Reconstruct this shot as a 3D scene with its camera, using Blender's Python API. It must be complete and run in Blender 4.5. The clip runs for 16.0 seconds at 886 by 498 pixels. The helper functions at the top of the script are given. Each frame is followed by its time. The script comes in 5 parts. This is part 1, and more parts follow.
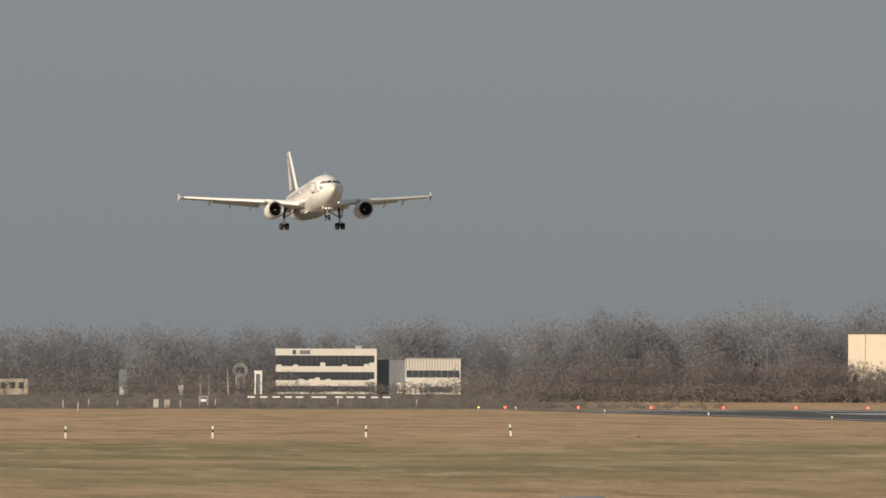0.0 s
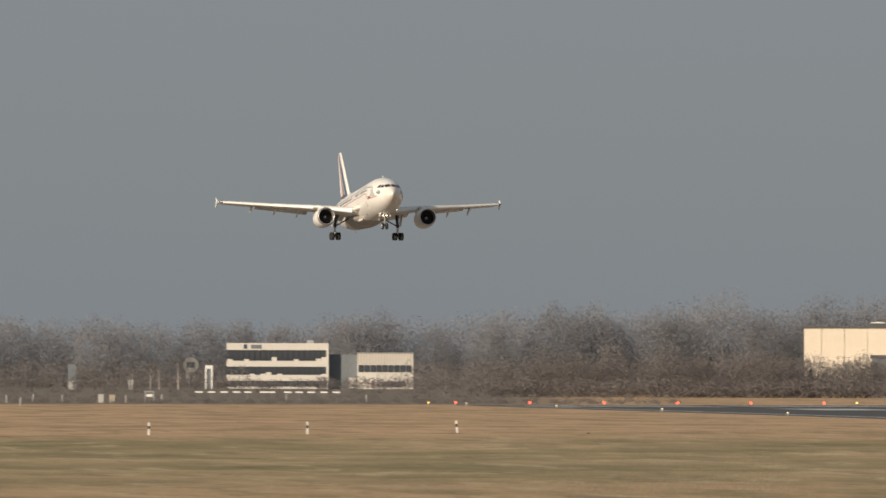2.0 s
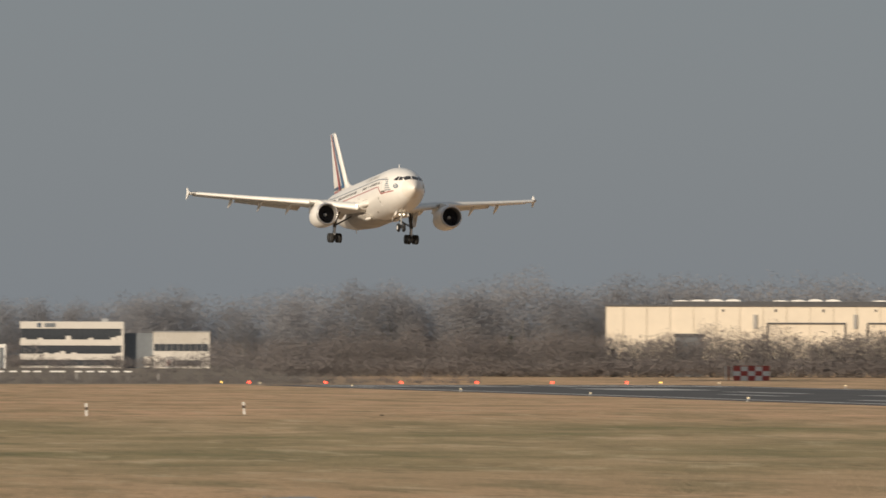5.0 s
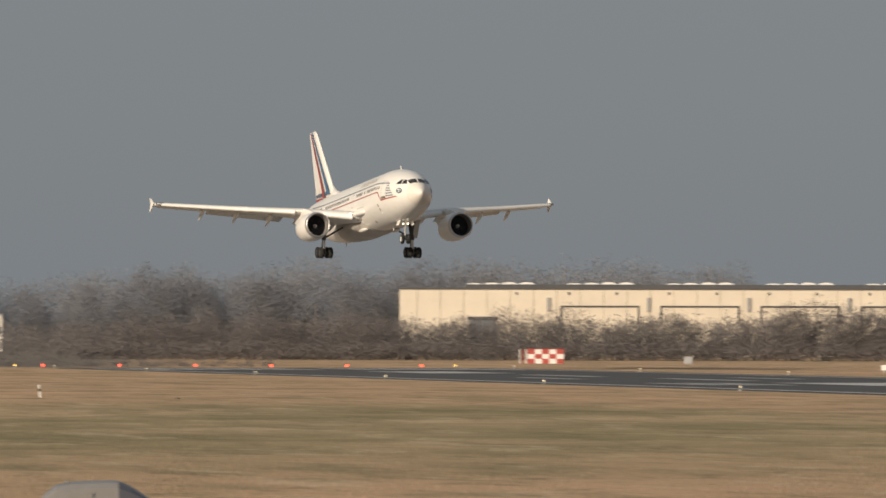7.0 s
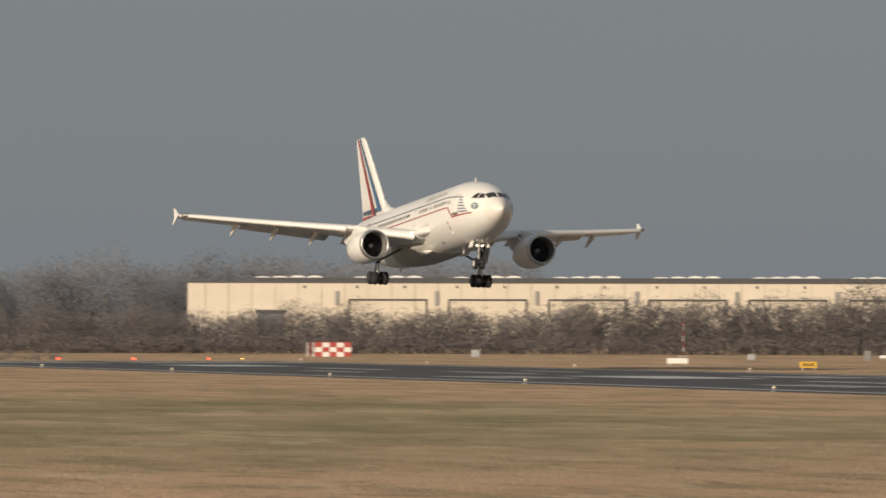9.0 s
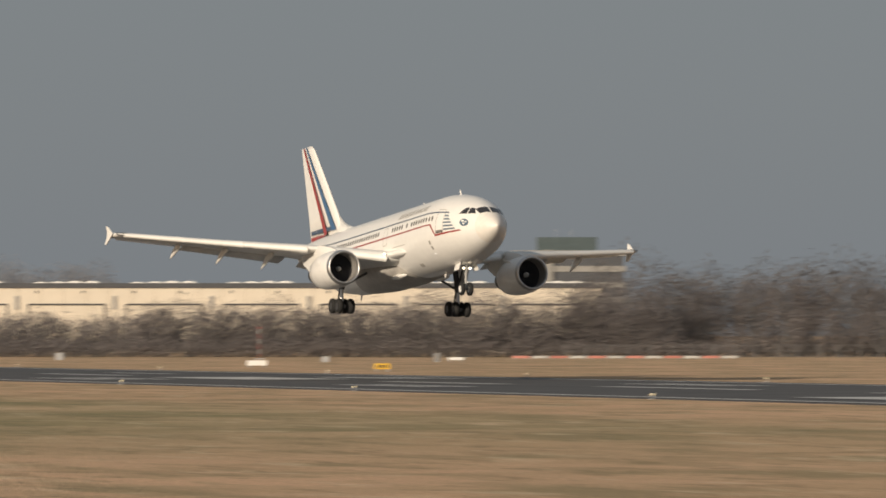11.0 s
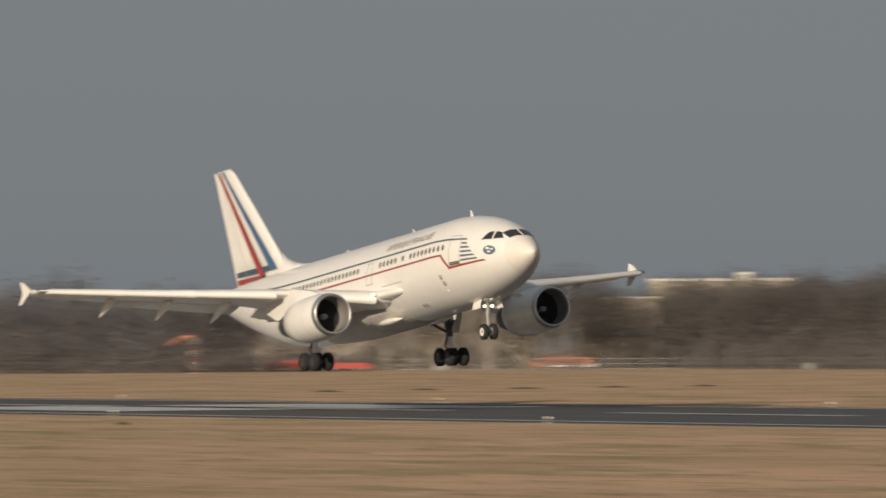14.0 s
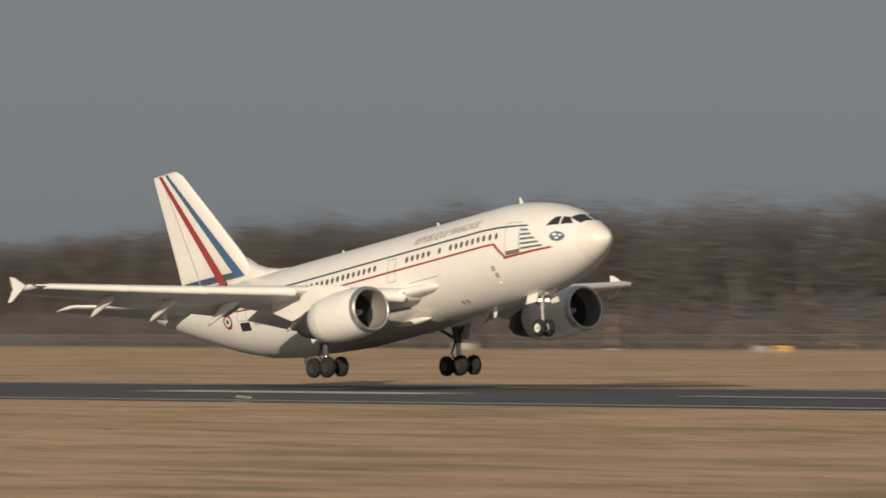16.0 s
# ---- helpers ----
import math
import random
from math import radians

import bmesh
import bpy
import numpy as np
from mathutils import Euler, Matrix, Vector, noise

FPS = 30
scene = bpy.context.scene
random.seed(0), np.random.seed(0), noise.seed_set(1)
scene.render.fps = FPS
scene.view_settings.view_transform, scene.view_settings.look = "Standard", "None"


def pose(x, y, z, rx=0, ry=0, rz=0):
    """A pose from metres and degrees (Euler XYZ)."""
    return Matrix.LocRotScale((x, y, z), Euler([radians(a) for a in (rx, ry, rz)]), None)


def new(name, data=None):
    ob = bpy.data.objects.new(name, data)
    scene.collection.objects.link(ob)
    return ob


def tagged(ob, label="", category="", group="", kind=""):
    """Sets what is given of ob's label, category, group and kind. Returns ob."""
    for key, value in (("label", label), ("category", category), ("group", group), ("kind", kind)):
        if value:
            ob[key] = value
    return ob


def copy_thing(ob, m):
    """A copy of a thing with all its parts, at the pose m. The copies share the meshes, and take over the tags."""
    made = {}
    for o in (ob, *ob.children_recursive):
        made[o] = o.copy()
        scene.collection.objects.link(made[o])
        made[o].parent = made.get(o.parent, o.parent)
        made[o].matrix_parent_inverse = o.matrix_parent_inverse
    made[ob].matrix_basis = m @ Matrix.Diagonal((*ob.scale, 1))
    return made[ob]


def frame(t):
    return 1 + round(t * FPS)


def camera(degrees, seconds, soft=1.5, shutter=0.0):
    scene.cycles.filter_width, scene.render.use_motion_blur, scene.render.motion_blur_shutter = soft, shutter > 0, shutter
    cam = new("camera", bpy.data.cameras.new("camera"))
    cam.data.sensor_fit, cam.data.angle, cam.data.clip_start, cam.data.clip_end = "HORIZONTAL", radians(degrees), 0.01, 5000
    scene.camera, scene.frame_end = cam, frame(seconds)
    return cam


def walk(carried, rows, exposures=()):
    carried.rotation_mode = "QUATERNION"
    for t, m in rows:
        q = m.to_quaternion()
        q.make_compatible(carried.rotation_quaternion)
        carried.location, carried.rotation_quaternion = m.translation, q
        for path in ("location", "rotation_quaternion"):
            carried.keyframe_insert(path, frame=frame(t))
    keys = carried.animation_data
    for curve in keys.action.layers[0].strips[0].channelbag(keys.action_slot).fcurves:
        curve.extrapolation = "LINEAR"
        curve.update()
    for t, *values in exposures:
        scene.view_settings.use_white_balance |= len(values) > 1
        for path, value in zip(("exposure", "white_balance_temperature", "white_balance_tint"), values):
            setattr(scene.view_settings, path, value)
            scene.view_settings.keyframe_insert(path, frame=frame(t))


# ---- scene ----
# camera: seconds, east, north, height, tilt up, turn to the right, lean
cam = camera(2 * math.degrees(math.atan(784 / 11870)), 16.0, soft=1.6, shutter=0.9)
CAMERA_ROWS = [
    (0.0, -7.36, -33.51, 3.76, 1.092, 8.943, 0.125),
    (0.5, -6.81, -30.59, 3.76, 1.093, 8.962, 0.125),
    (1.0, -6.25, -27.66, 3.76, 1.084, 8.990, 0.125),
    (1.5, -5.59, -24.57, 3.76, 1.075, 9.077, 0.125),
    (2.0, -4.69, -21.14, 3.76, 1.048, 9.321, 0.125),
    (2.5, -3.68, -17.55, 3.76, 1.021, 9.455, 0.125),
    (3.0, -2.79, -14.16, 3.76, 0.993, 9.525, 0.125),
    (3.5, -2.08, -10.82, 3.76, 0.952, 9.771, 0.125),
    (4.0, -1.47, -7.42, 3.76, 0.927, 10.149, 0.125),
    (4.5, -0.99, -4.33, 3.76, 0.901, 10.577, 0.125),
    (5.0, -0.69, -1.96, 3.76, 0.871, 11.022, 0.125),
    (5.5, -0.61, -0.66, 3.76, 0.837, 11.477, 0.125),
    (6.0, -0.76, -0.45, 3.76, 0.795, 11.863, 0.125),
    (6.5, -0.82, -0.77, 3.76, 0.762, 12.297, 0.125),
    (7.0, -0.81, -1.27, 3.76, 0.729, 12.798, 0.125),
    (7.5, -0.72, -1.61, 3.76, 0.710, 13.254, 0.125),
    (8.0, -0.64, -1.90, 3.76, 0.716, 13.676, 0.125),
    (8.5, -0.68, -2.08, 3.76, 0.698, 14.120, 0.125),
    (9.0, -0.76, -2.31, 3.76, 0.675, 14.594, 0.125),
    (9.5, -0.81, -2.57, 3.76, 0.657, 15.205, 0.125),
    (10.0, -1.52, -4.60, 3.76, 0.650, 16.216, 0.079),
    (10.5, -6.54, -19.75, 3.81, 0.663, 17.291, 0.033),
    (11.0, -11.90, -34.50, 3.86, 0.702, 18.307, -0.013),
    (11.5, -17.17, -48.69, 3.90, 0.753, 19.332, -0.058),
    (12.0, -22.01, -62.11, 3.95, 0.801, 20.436, -0.104),
    (12.5, -26.08, -74.55, 4.00, 0.833, 21.686, -0.150),
    (13.0, -31.86, -84.72, 4.00, 0.839, 23.106, -0.215),
    (13.5, -37.14, -94.01, 4.00, 0.854, 24.593, -0.280),
    (14.0, -40.73, -97.59, 4.00, 0.832, 26.470, -0.330),
    (14.5, -43.10, -99.10, 4.00, 0.812, 28.603, -0.380),
    (15.0, -49.62, -101.81, 4.12, 0.767, 30.980, -0.350),
    (15.5, -61.27, -113.43, 4.23, 0.681, 33.436, -0.320),
    (16.0, -71.85, -126.01, 4.35, 0.567, 35.894, -0.290),
]
walk(cam, [(t, pose(x, y, z, 90 + up, 0, -turn) @ pose(0, 0, 0, 0, 0, lean)) for t, x, y, z, up, turn, lean in CAMERA_ROWS],
     exposures=((0.0, 0.15), (3.0, 0.12), (7.0, 0.02), (10.0, -0.04), (12.5, 0.04), (13.5, -0.08), (14.5, -0.17), (16.0, -0.16)))

# ---- daylight: low winter sun behind the camera, hazy grey sky ----
SUN_TO = Vector((-0.80, -0.60, math.tan(radians(16.5)))).normalized()
world = bpy.data.worlds.new("hazy_sky")
scene.world = world
world.use_nodes = True
wn = world.node_tree
sky = wn.nodes.new("ShaderNodeTexSky")
sky.sky_type = "NISHITA"
sky.sun_disc = False
sky.sun_elevation = radians(16.5)
sky.sun_rotation = math.atan2(SUN_TO.x, SUN_TO.y)
sky.air_density, sky.dust_density, sky.ozone_density = 1.0, 1.5, 1.0
haze = wn.nodes.new("ShaderNodeMixRGB")
haze.inputs[0].default_value = 0.93
haze.inputs[2].default_value = (1.98, 2.17, 2.38, 1)
wn.links.new(sky.outputs[0], haze.inputs[1])
wn.links.new(haze.outputs[0], wn.nodes["Background"].inputs["Color"])
wn.nodes["Background"].inputs["Strength"].default_value = 0.1
lamp = bpy.data.lights.new("sun", "SUN")
lamp.energy, lamp.angle, lamp.color = 4.4, radians(0.6), (1.0, 0.84, 0.65)
sun = new("sun", lamp)
sun.rotation_mode = "QUATERNION"
sun.rotation_quaternion = SUN_TO.to_track_quat("Z", "Y")


# ---- materials ----
def material(name, base, rough=0.6, metal=0.0, vary=0.15, scale=1.0, bump=0.0, second=None, spread=0.5, random_per=False, coat=0.0, emit=None):
    """A node material: base colour broken up by two sizes of noise, with optional relief and a second colour in patches."""
    m = bpy.data.materials.new(name)
    m.use_nodes = True
    nt = m.node_tree
    b = nt.nodes["Principled BSDF"]
    co = nt.nodes.new("ShaderNodeTexCoord")
    small = nt.nodes.new("ShaderNodeTexNoise")
    small.inputs["Scale"].default_value, small.inputs["Detail"].default_value = scale * 6, 6
    large = nt.nodes.new("ShaderNodeTexNoise")
    large.inputs["Scale"].default_value, large.inputs["Detail"].default_value = scale * 0.7, 4
    for n in (small, large):
        nt.links.new(co.outputs["Object"], n.inputs["Vector"])
    mix = nt.nodes.new("ShaderNodeMixRGB")
    other = second or tuple(c * 0.72 for c in base)
    mix.inputs[1].default_value, mix.inputs[2].default_value = (*base, 1), (*other, 1)
    ramp = nt.nodes.new("ShaderNodeMapRange")
    ramp.inputs[1].default_value, ramp.inputs[2].default_value = 0.5 - spread * 0.3, 0.5 + spread * 0.3
    ramp.inputs[4].default_value = 1.0 if second else vary * 3
    nt.links.new(large.outputs["Fac"], ramp.inputs[0])
    nt.links.new(ramp.outputs[0], mix.inputs[0])
    hsv = nt.nodes.new("ShaderNodeHueSaturation")
    val = nt.nodes.new("ShaderNodeMapRange")
    val.inputs[1].default_value, val.inputs[2].default_value = 0.25, 0.75
    val.inputs[3].default_value, val.inputs[4].default_value = 1 - vary, 1 + vary
    nt.links.new(small.outputs["Fac"], val.inputs[0])
    nt.links.new(mix.outputs[0], hsv.inputs["Color"])
    if random_per:
        info = nt.nodes.new("ShaderNodeObjectInfo")
        rr = nt.nodes.new("ShaderNodeMapRange")
        rr.inputs[3].default_value, rr.inputs[4].default_value = 0.88, 1.12
        nt.links.new(info.outputs["Random"], rr.inputs[0])
        mul = nt.nodes.new("ShaderNodeMath")
        mul.operation = "MULTIPLY"
        nt.links.new(val.outputs[0], mul.inputs[0])
        nt.links.new(rr.outputs[0], mul.inputs[1])
        nt.links.new(mul.outputs[0], hsv.inputs["Value"])
    else:
        nt.links.new(val.outputs[0], hsv.inputs["Value"])
    nt.links.new(hsv.outputs[0], b.inputs["Base Color"])
    rv = nt.nodes.new("ShaderNodeMapRange")
    rv.inputs[3].default_value, rv.inputs[4].default_value = max(0.02, rough - 0.08), min(1, rough + 0.08)
    nt.links.new(small.outputs["Fac"], rv.inputs[0])
    nt.links.new(rv.outputs[0], b.inputs["Roughness"])
    b.inputs["Metallic"].default_value = metal
    b.inputs["Coat Weight"].default_value = coat
    if bump:
        bp = nt.nodes.new("ShaderNodeBump")
        bp.inputs["Strength"].default_value, bp.inputs["Distance"].default_value = 0.8, bump
        nt.links.new(small.outputs["Fac"], bp.inputs["Height"])
        nt.links.new(bp.outputs[0], b.inputs["Normal"])
    if emit:
        b.inputs["Emission Color"].default_value = (*emit[0], 1)
        b.inputs["Emission Strength"].default_value = emit[1]
    return m


WHITE_PAINT = material("white_aircraft_paint", (0.84, 0.82, 0.78), 0.32, vary=0.03, scale=0.25, coat=0.25)
WING_GREY = material("pale_grey_wing_paint", (0.74, 0.73, 0.70), 0.42, vary=0.05, scale=0.4)
FLAP_GREY = material("flap_grey_paint", (0.68, 0.67, 0.64), 0.5, vary=0.08, scale=0.5)
RADOME = material("beige_radome_paint", (0.80, 0.755, 0.69), 0.42, vary=0.05, scale=0.5)
# Mottled grey, darker than the white fuselage and the wing paint.
BELLY_GREY = material("mottled_grey_belly_paint", (0.50, 0.48, 0.45), 0.5, vary=0.15, scale=0.4, second=(0.38, 0.36, 0.33))
RED_PAINT = material("red_livery_paint", (0.33, 0.05, 0.045), 0.4, vary=0.05)
BLUE_PAINT = material("blue_livery_paint", (0.06, 0.13, 0.24), 0.4, vary=0.05)
DARK_BLUE = material("dark_blue_livery_paint", (0.06, 0.09, 0.14), 0.4, vary=0.05)
SLATE_BLUE = material("slate_blue_livery_paint", (0.10, 0.15, 0.20), 0.4, vary=0.05)
LINE_GREY = material("panel_line_grey", (0.36, 0.34, 0.31), 0.6, vary=0.05)
WINDOW_DARK = material("dark_window_glass", (0.035, 0.035, 0.038), 0.15, vary=0.02)
CABIN_GLASS = material("grey_cabin_window", (0.11, 0.10, 0.09), 0.25, vary=0.05)
BARE_METAL = material("bare_inlet_metal", (0.62, 0.61, 0.60), 0.38, metal=0.9, vary=0.05)
DARK_METAL = material("dark_gear_metal", (0.10, 0.10, 0.10), 0.45, metal=0.6, vary=0.15)
GEAR_GREY = material("gear_grey_paint", (0.40, 0.40, 0.39), 0.45, vary=0.12)
FAN_DARK = material("fan_blade_titanium", (0.035, 0.035, 0.04), 0.8, metal=0.1, vary=0.1)
INLET_GREY = material("inlet_liner_grey", (0.22, 0.21, 0.20), 0.55, vary=0.08)
RUBBER = material("black_tyre_rubber", (0.018, 0.018, 0.018), 0.85, vary=0.2)
LAMP_GLOW = material("landing_light_glow", (0.9, 0.85, 0.75), 0.3, emit=((1.0, 0.84, 0.58), 3.2))
STROBE_GLOW = material("inspection_light_glow", (0.9, 0.9, 0.9), 0.3, emit=((1.0, 0.97, 0.9), 0.8))
RED_GLOW = material("red_runway_light_glow", (0.6, 0.05, 0.02), 0.3, emit=((1.0, 0.045, 0.02), 9.0))
WARM_GLOW = material("warm_runway_light_glow", (0.7, 0.6, 0.4), 0.3, emit=((1.0, 0.80, 0.48), 0.7))
YELLOW_GLOW = material("amber_runway_light_glow", (0.7, 0.5, 0.1), 0.3, emit=((1.0, 0.6, 0.12), 3.0))

ASPHALT = material("runway_asphalt", (0.082, 0.082, 0.084), 0.85, vary=0.2, scale=0.25, bump=0.004, second=(0.056, 0.056, 0.058))
RUNWAY_WHITE = material("runway_marking_white", (0.62, 0.62, 0.61), 0.7, vary=0.12, scale=0.8, second=(0.42, 0.42, 0.41))
WALL_CREAM = material("cream_hangar_cladding", (0.67, 0.605, 0.50), 0.7, vary=0.05, scale=0.08)
WALL_BEIGE = material("weathered_beige_cladding", (0.45, 0.40, 0.32), 0.75, vary=0.2, scale=0.12, second=(0.28, 0.245, 0.195))
WALL_WHITE = material("white_facade_panel", (0.64, 0.61, 0.56), 0.6, vary=0.05, scale=0.3)
GLASS_BAND = material("dark_window_band_glass", (0.06, 0.068, 0.08), 0.3, vary=0.25, scale=0.5)
GREY_CLAD = material("blue_grey_cladding", (0.17, 0.19, 0.21), 0.6, vary=0.1, scale=0.3)
CONCRETE = material("grey_concrete_band", (0.33, 0.325, 0.315), 0.8, vary=0.1, scale=0.3)
BAND_GREY = material("dull_grey_concrete", (0.29, 0.285, 0.27), 0.85, vary=0.12, scale=0.3)
GREEN_GLASS = material("blue_green_roof_glass", (0.075, 0.10, 0.105), 0.35, vary=0.12, scale=0.4)
SMOKED_GLASS = material("smoked_storey_glass", (0.085, 0.09, 0.10), 0.35, vary=0.15, scale=0.4)
ROOF_DARK = material("dark_roof_felt", (0.09, 0.09, 0.095), 0.85, vary=0.15, scale=0.2)
STEEL = material("galvanised_steel", (0.42, 0.43, 0.44), 0.5, metal=0.4, vary=0.1)
FENCE_GREY = material("weathered_fence_wire", (0.24, 0.24, 0.24), 0.6, metal=0.3, vary=0.15)
SIGN_RED = material("signal_red_board", (0.42, 0.075, 0.06), 0.5, vary=0.08)
TRUCK_RED = material("bright_red_truck_paint", (0.62, 0.065, 0.05), 0.4, vary=0.06)
FADED_RED = material("faded_red_plastic", (0.50, 0.20, 0.16), 0.6, vary=0.12)
SIGN_WHITE = material("signal_white_board", (0.80, 0.79, 0.76), 0.5, vary=0.05)
SIGN_YELLOW = material("yellow_sign_board", (0.72, 0.44, 0.04), 0.5, vary=0.08)
SIGN_BLACK = material("black_sign_paint", (0.03, 0.03, 0.03), 0.5, vary=0.1)
ORANGE = material("orange_cloth_and_paint", (0.55, 0.20, 0.09), 0.6, vary=0.1)
SALMON = material("faded_orange_tarpaulin", (0.70, 0.28, 0.17), 0.6, vary=0.1)
CAR_GREY = material("grey_car_paint", (0.22, 0.215, 0.21), 0.35, vary=0.05, coat=0.4)
CAR_GLASS = material("tinted_blue_grey_panel", (0.075, 0.08, 0.10), 0.3, vary=0.05)
BARK = material("winter_bark", (0.17, 0.162, 0.155), 0.9, vary=0.2, scale=2.0, random_per=True)


def twig_material(name, base):
    """Fine twigs: dull bark that also lets some light pass between and through it."""
    m = bpy.data.materials.new(name)
    m.use_nodes = True
    nt = m.node_tree
    out = nt.nodes["Material Output"]
    nt.nodes.remove(nt.nodes["Principled BSDF"])
    co, no = nt.nodes.new("ShaderNodeTexCoord"), nt.nodes.new("ShaderNodeTexNoise")
    no.inputs["Scale"].default_value, no.inputs["Detail"].default_value = 0.12, 3
    nt.links.new(co.outputs["Object"], no.inputs["Vector"])
    info, add, rng, hsv = nt.nodes.new("ShaderNodeObjectInfo"), nt.nodes.new("ShaderNodeMath"), nt.nodes.new("ShaderNodeMapRange"), nt.nodes.new("ShaderNodeHueSaturation")
    add.operation = "ADD"
    nt.links.new(no.outputs["Fac"], add.inputs[0])
    nt.links.new(info.outputs["Random"], add.inputs[1])
    for k, v in zip((1, 2, 3, 4), (0.3, 1.7, 0.82, 1.2)):
        rng.inputs[k].default_value = v
    nt.links.new(add.outputs[0], rng.inputs[0])
    hsv.inputs["Color"].default_value = (*base, 1)
    nt.links.new(rng.outputs[0], hsv.inputs["Value"])
    mix, dif, thru = nt.nodes.new("ShaderNodeMixShader"), nt.nodes.new("ShaderNodeBsdfDiffuse"), nt.nodes.new("ShaderNodeBsdfTranslucent")
    mix.inputs[0].default_value = 0.5
    for sh, k in ((dif, 1), (thru, 2)):
        nt.links.new(hsv.outputs[0], sh.inputs["Color"])
        nt.links.new(sh.outputs[0], mix.inputs[k])
    nt.links.new(mix.outputs[0], out.inputs["Surface"])
    return m


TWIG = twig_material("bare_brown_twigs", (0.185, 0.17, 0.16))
# Paler and bluer than TWIG: distance haze is put into the twig colour.
TWIG_FAR = twig_material("haze_paled_twigs", (0.345, 0.345, 0.362))
BRUSH = twig_material("brown_brushwood", (0.262, 0.24, 0.234))
DULL_WHITE = material("dull_white_enamel", (0.46, 0.45, 0.43), 0.6, vary=0.12, scale=1.5)
BIRCH = material("pale_birch_bark", (0.46, 0.43, 0.39), 0.8, vary=0.3, scale=2.0)
EVERGREEN = material("dark_evergreen_needles", (0.060, 0.072, 0.056), 0.9, vary=0.3, scale=0.3, random_per=True)
DIRT = material("dark_turned_earth", (0.10, 0.075, 0.05), 0.95, vary=0.25, scale=2.0, bump=0.03)


def grass_material():
    """Winter turf: straw and green patches at several sizes; browner along the runway strip."""
    m = bpy.data.materials.new("winter_turf")
    m.use_nodes = True
    nt = m.node_tree
    b = nt.nodes["Principled BSDF"]
    co = nt.nodes.new("ShaderNodeTexCoord")

    def noise_at(scale, detail, rough=0.6):
        n = nt.nodes.new("ShaderNodeTexNoise")
        n.inputs["Scale"].default_value, n.inputs["Detail"].default_value, n.inputs["Roughness"].default_value = scale, detail, rough
        nt.links.new(co.outputs["Object"], n.inputs["Vector"])
        return n

    def span(src, a, z, lo=0.0, hi=1.0):
        r = nt.nodes.new("ShaderNodeMapRange")
        for k, v in zip((1, 2, 3, 4), (a, z, lo, hi)):
            r.inputs[k].default_value = v
        nt.links.new(src, r.inputs[0])
        return r.outputs[0]

    def blend(fac, a, c):
        x = nt.nodes.new("ShaderNodeMixRGB")
        for k, v in ((1, a), (2, c)):
            if isinstance(v, tuple):
                x.inputs[k].default_value = (*v, 1)
            else:
                nt.links.new(v, x.inputs[k])
        nt.links.new(fac, x.inputs[0])
        return x.outputs[0]

    big, mid, fine = noise_at(0.045, 6, 0.65), noise_at(0.4, 5), noise_at(5.0, 4)
    green = blend(span(mid.outputs["Fac"], 0.35, 0.65), (0.235, 0.213, 0.109), (0.331, 0.282, 0.159))
    straw = blend(span(mid.outputs["Fac"], 0.35, 0.65), (0.603, 0.443, 0.281), (0.471, 0.351, 0.216))
    base = blend(span(big.outputs["Fac"], 0.38, 0.62), green, straw)
    sep = nt.nodes.new("ShaderNodeSeparateXYZ")
    nt.links.new(co.outputs["Object"], sep.inputs[0])
    add = nt.nodes.new("ShaderNodeMath")
    add.operation = "MULTIPLY_ADD"
    nt.links.new(mid.outputs["Fac"], add.inputs[0])
    add.inputs[1].default_value = 14
    nt.links.new(sep.outputs["X"], add.inputs[2])
    strip = span(add.outputs[0], 88, 100)
    far = nt.nodes.new("ShaderNodeMath")
    far.operation = "MULTIPLY_ADD"
    nt.links.new(mid.outputs["Fac"], far.inputs[0])
    far.inputs[1].default_value = 40
    nt.links.new(sep.outputs["Y"], far.inputs[2])
    beyond = span(far.outputs[0], 345, 400)
    both = nt.nodes.new("ShaderNodeMath")
    both.operation = "MAXIMUM"
    nt.links.new(strip, both.inputs[0])
    nt.links.new(beyond, both.inputs[1])
    brown = blend(span(big.outputs["Fac"], 0.42, 0.60), (0.651, 0.436, 0.280), (0.512, 0.357, 0.222))
    south = span(far.outputs[0], 250, 170)
    all3 = nt.nodes.new("ShaderNodeMath")
    all3.operation = "MAXIMUM"
    nt.links.new(both.outputs[0], all3.inputs[0])
    nt.links.new(south, all3.inputs[1])
    base = blend(all3.outputs[0], base, brown)
    def drawn(scale, detail, away):
        """Noise drawn out along the mowing direction."""
        n = noise_at(scale, detail, 0.68)
        mp = nt.nodes.new("ShaderNodeMapping")
        mp.inputs["Location"].default_value = (away, away * 2, 0)
        mp.inputs["Scale"].default_value = (1.0, 0.3, 1.0)
        nt.links.new(co.outputs["Object"], mp.inputs[0])
        nt.links.new(mp.outputs[0], n.inputs["Vector"])
        return n.outputs["Fac"]

    base = blend(span(drawn(0.16, 5, 3.0), 0.48, 0.62, 0.0, 0.6), base, (0.242, 0.218, 0.122))
    base = blend(span(drawn(0.5, 4, 17.0), 0.54, 0.66, 0.0, 0.5), base, (0.197, 0.168, 0.096))
    base = blend(span(drawn(0.33, 4, 41.0), 0.55, 0.68, 0.0, 0.5), base, (0.716, 0.579, 0.394))
    # grey-brown heath beyond the runway's end
    skew = nt.nodes.new("ShaderNodeMath")
    skew.operation = "MULTIPLY_ADD"
    nt.links.new(sep.outputs["Y"], skew.inputs[0])
    skew.inputs[1].default_value = -0.18
    nt.links.new(sep.outputs["X"], skew.inputs[2])
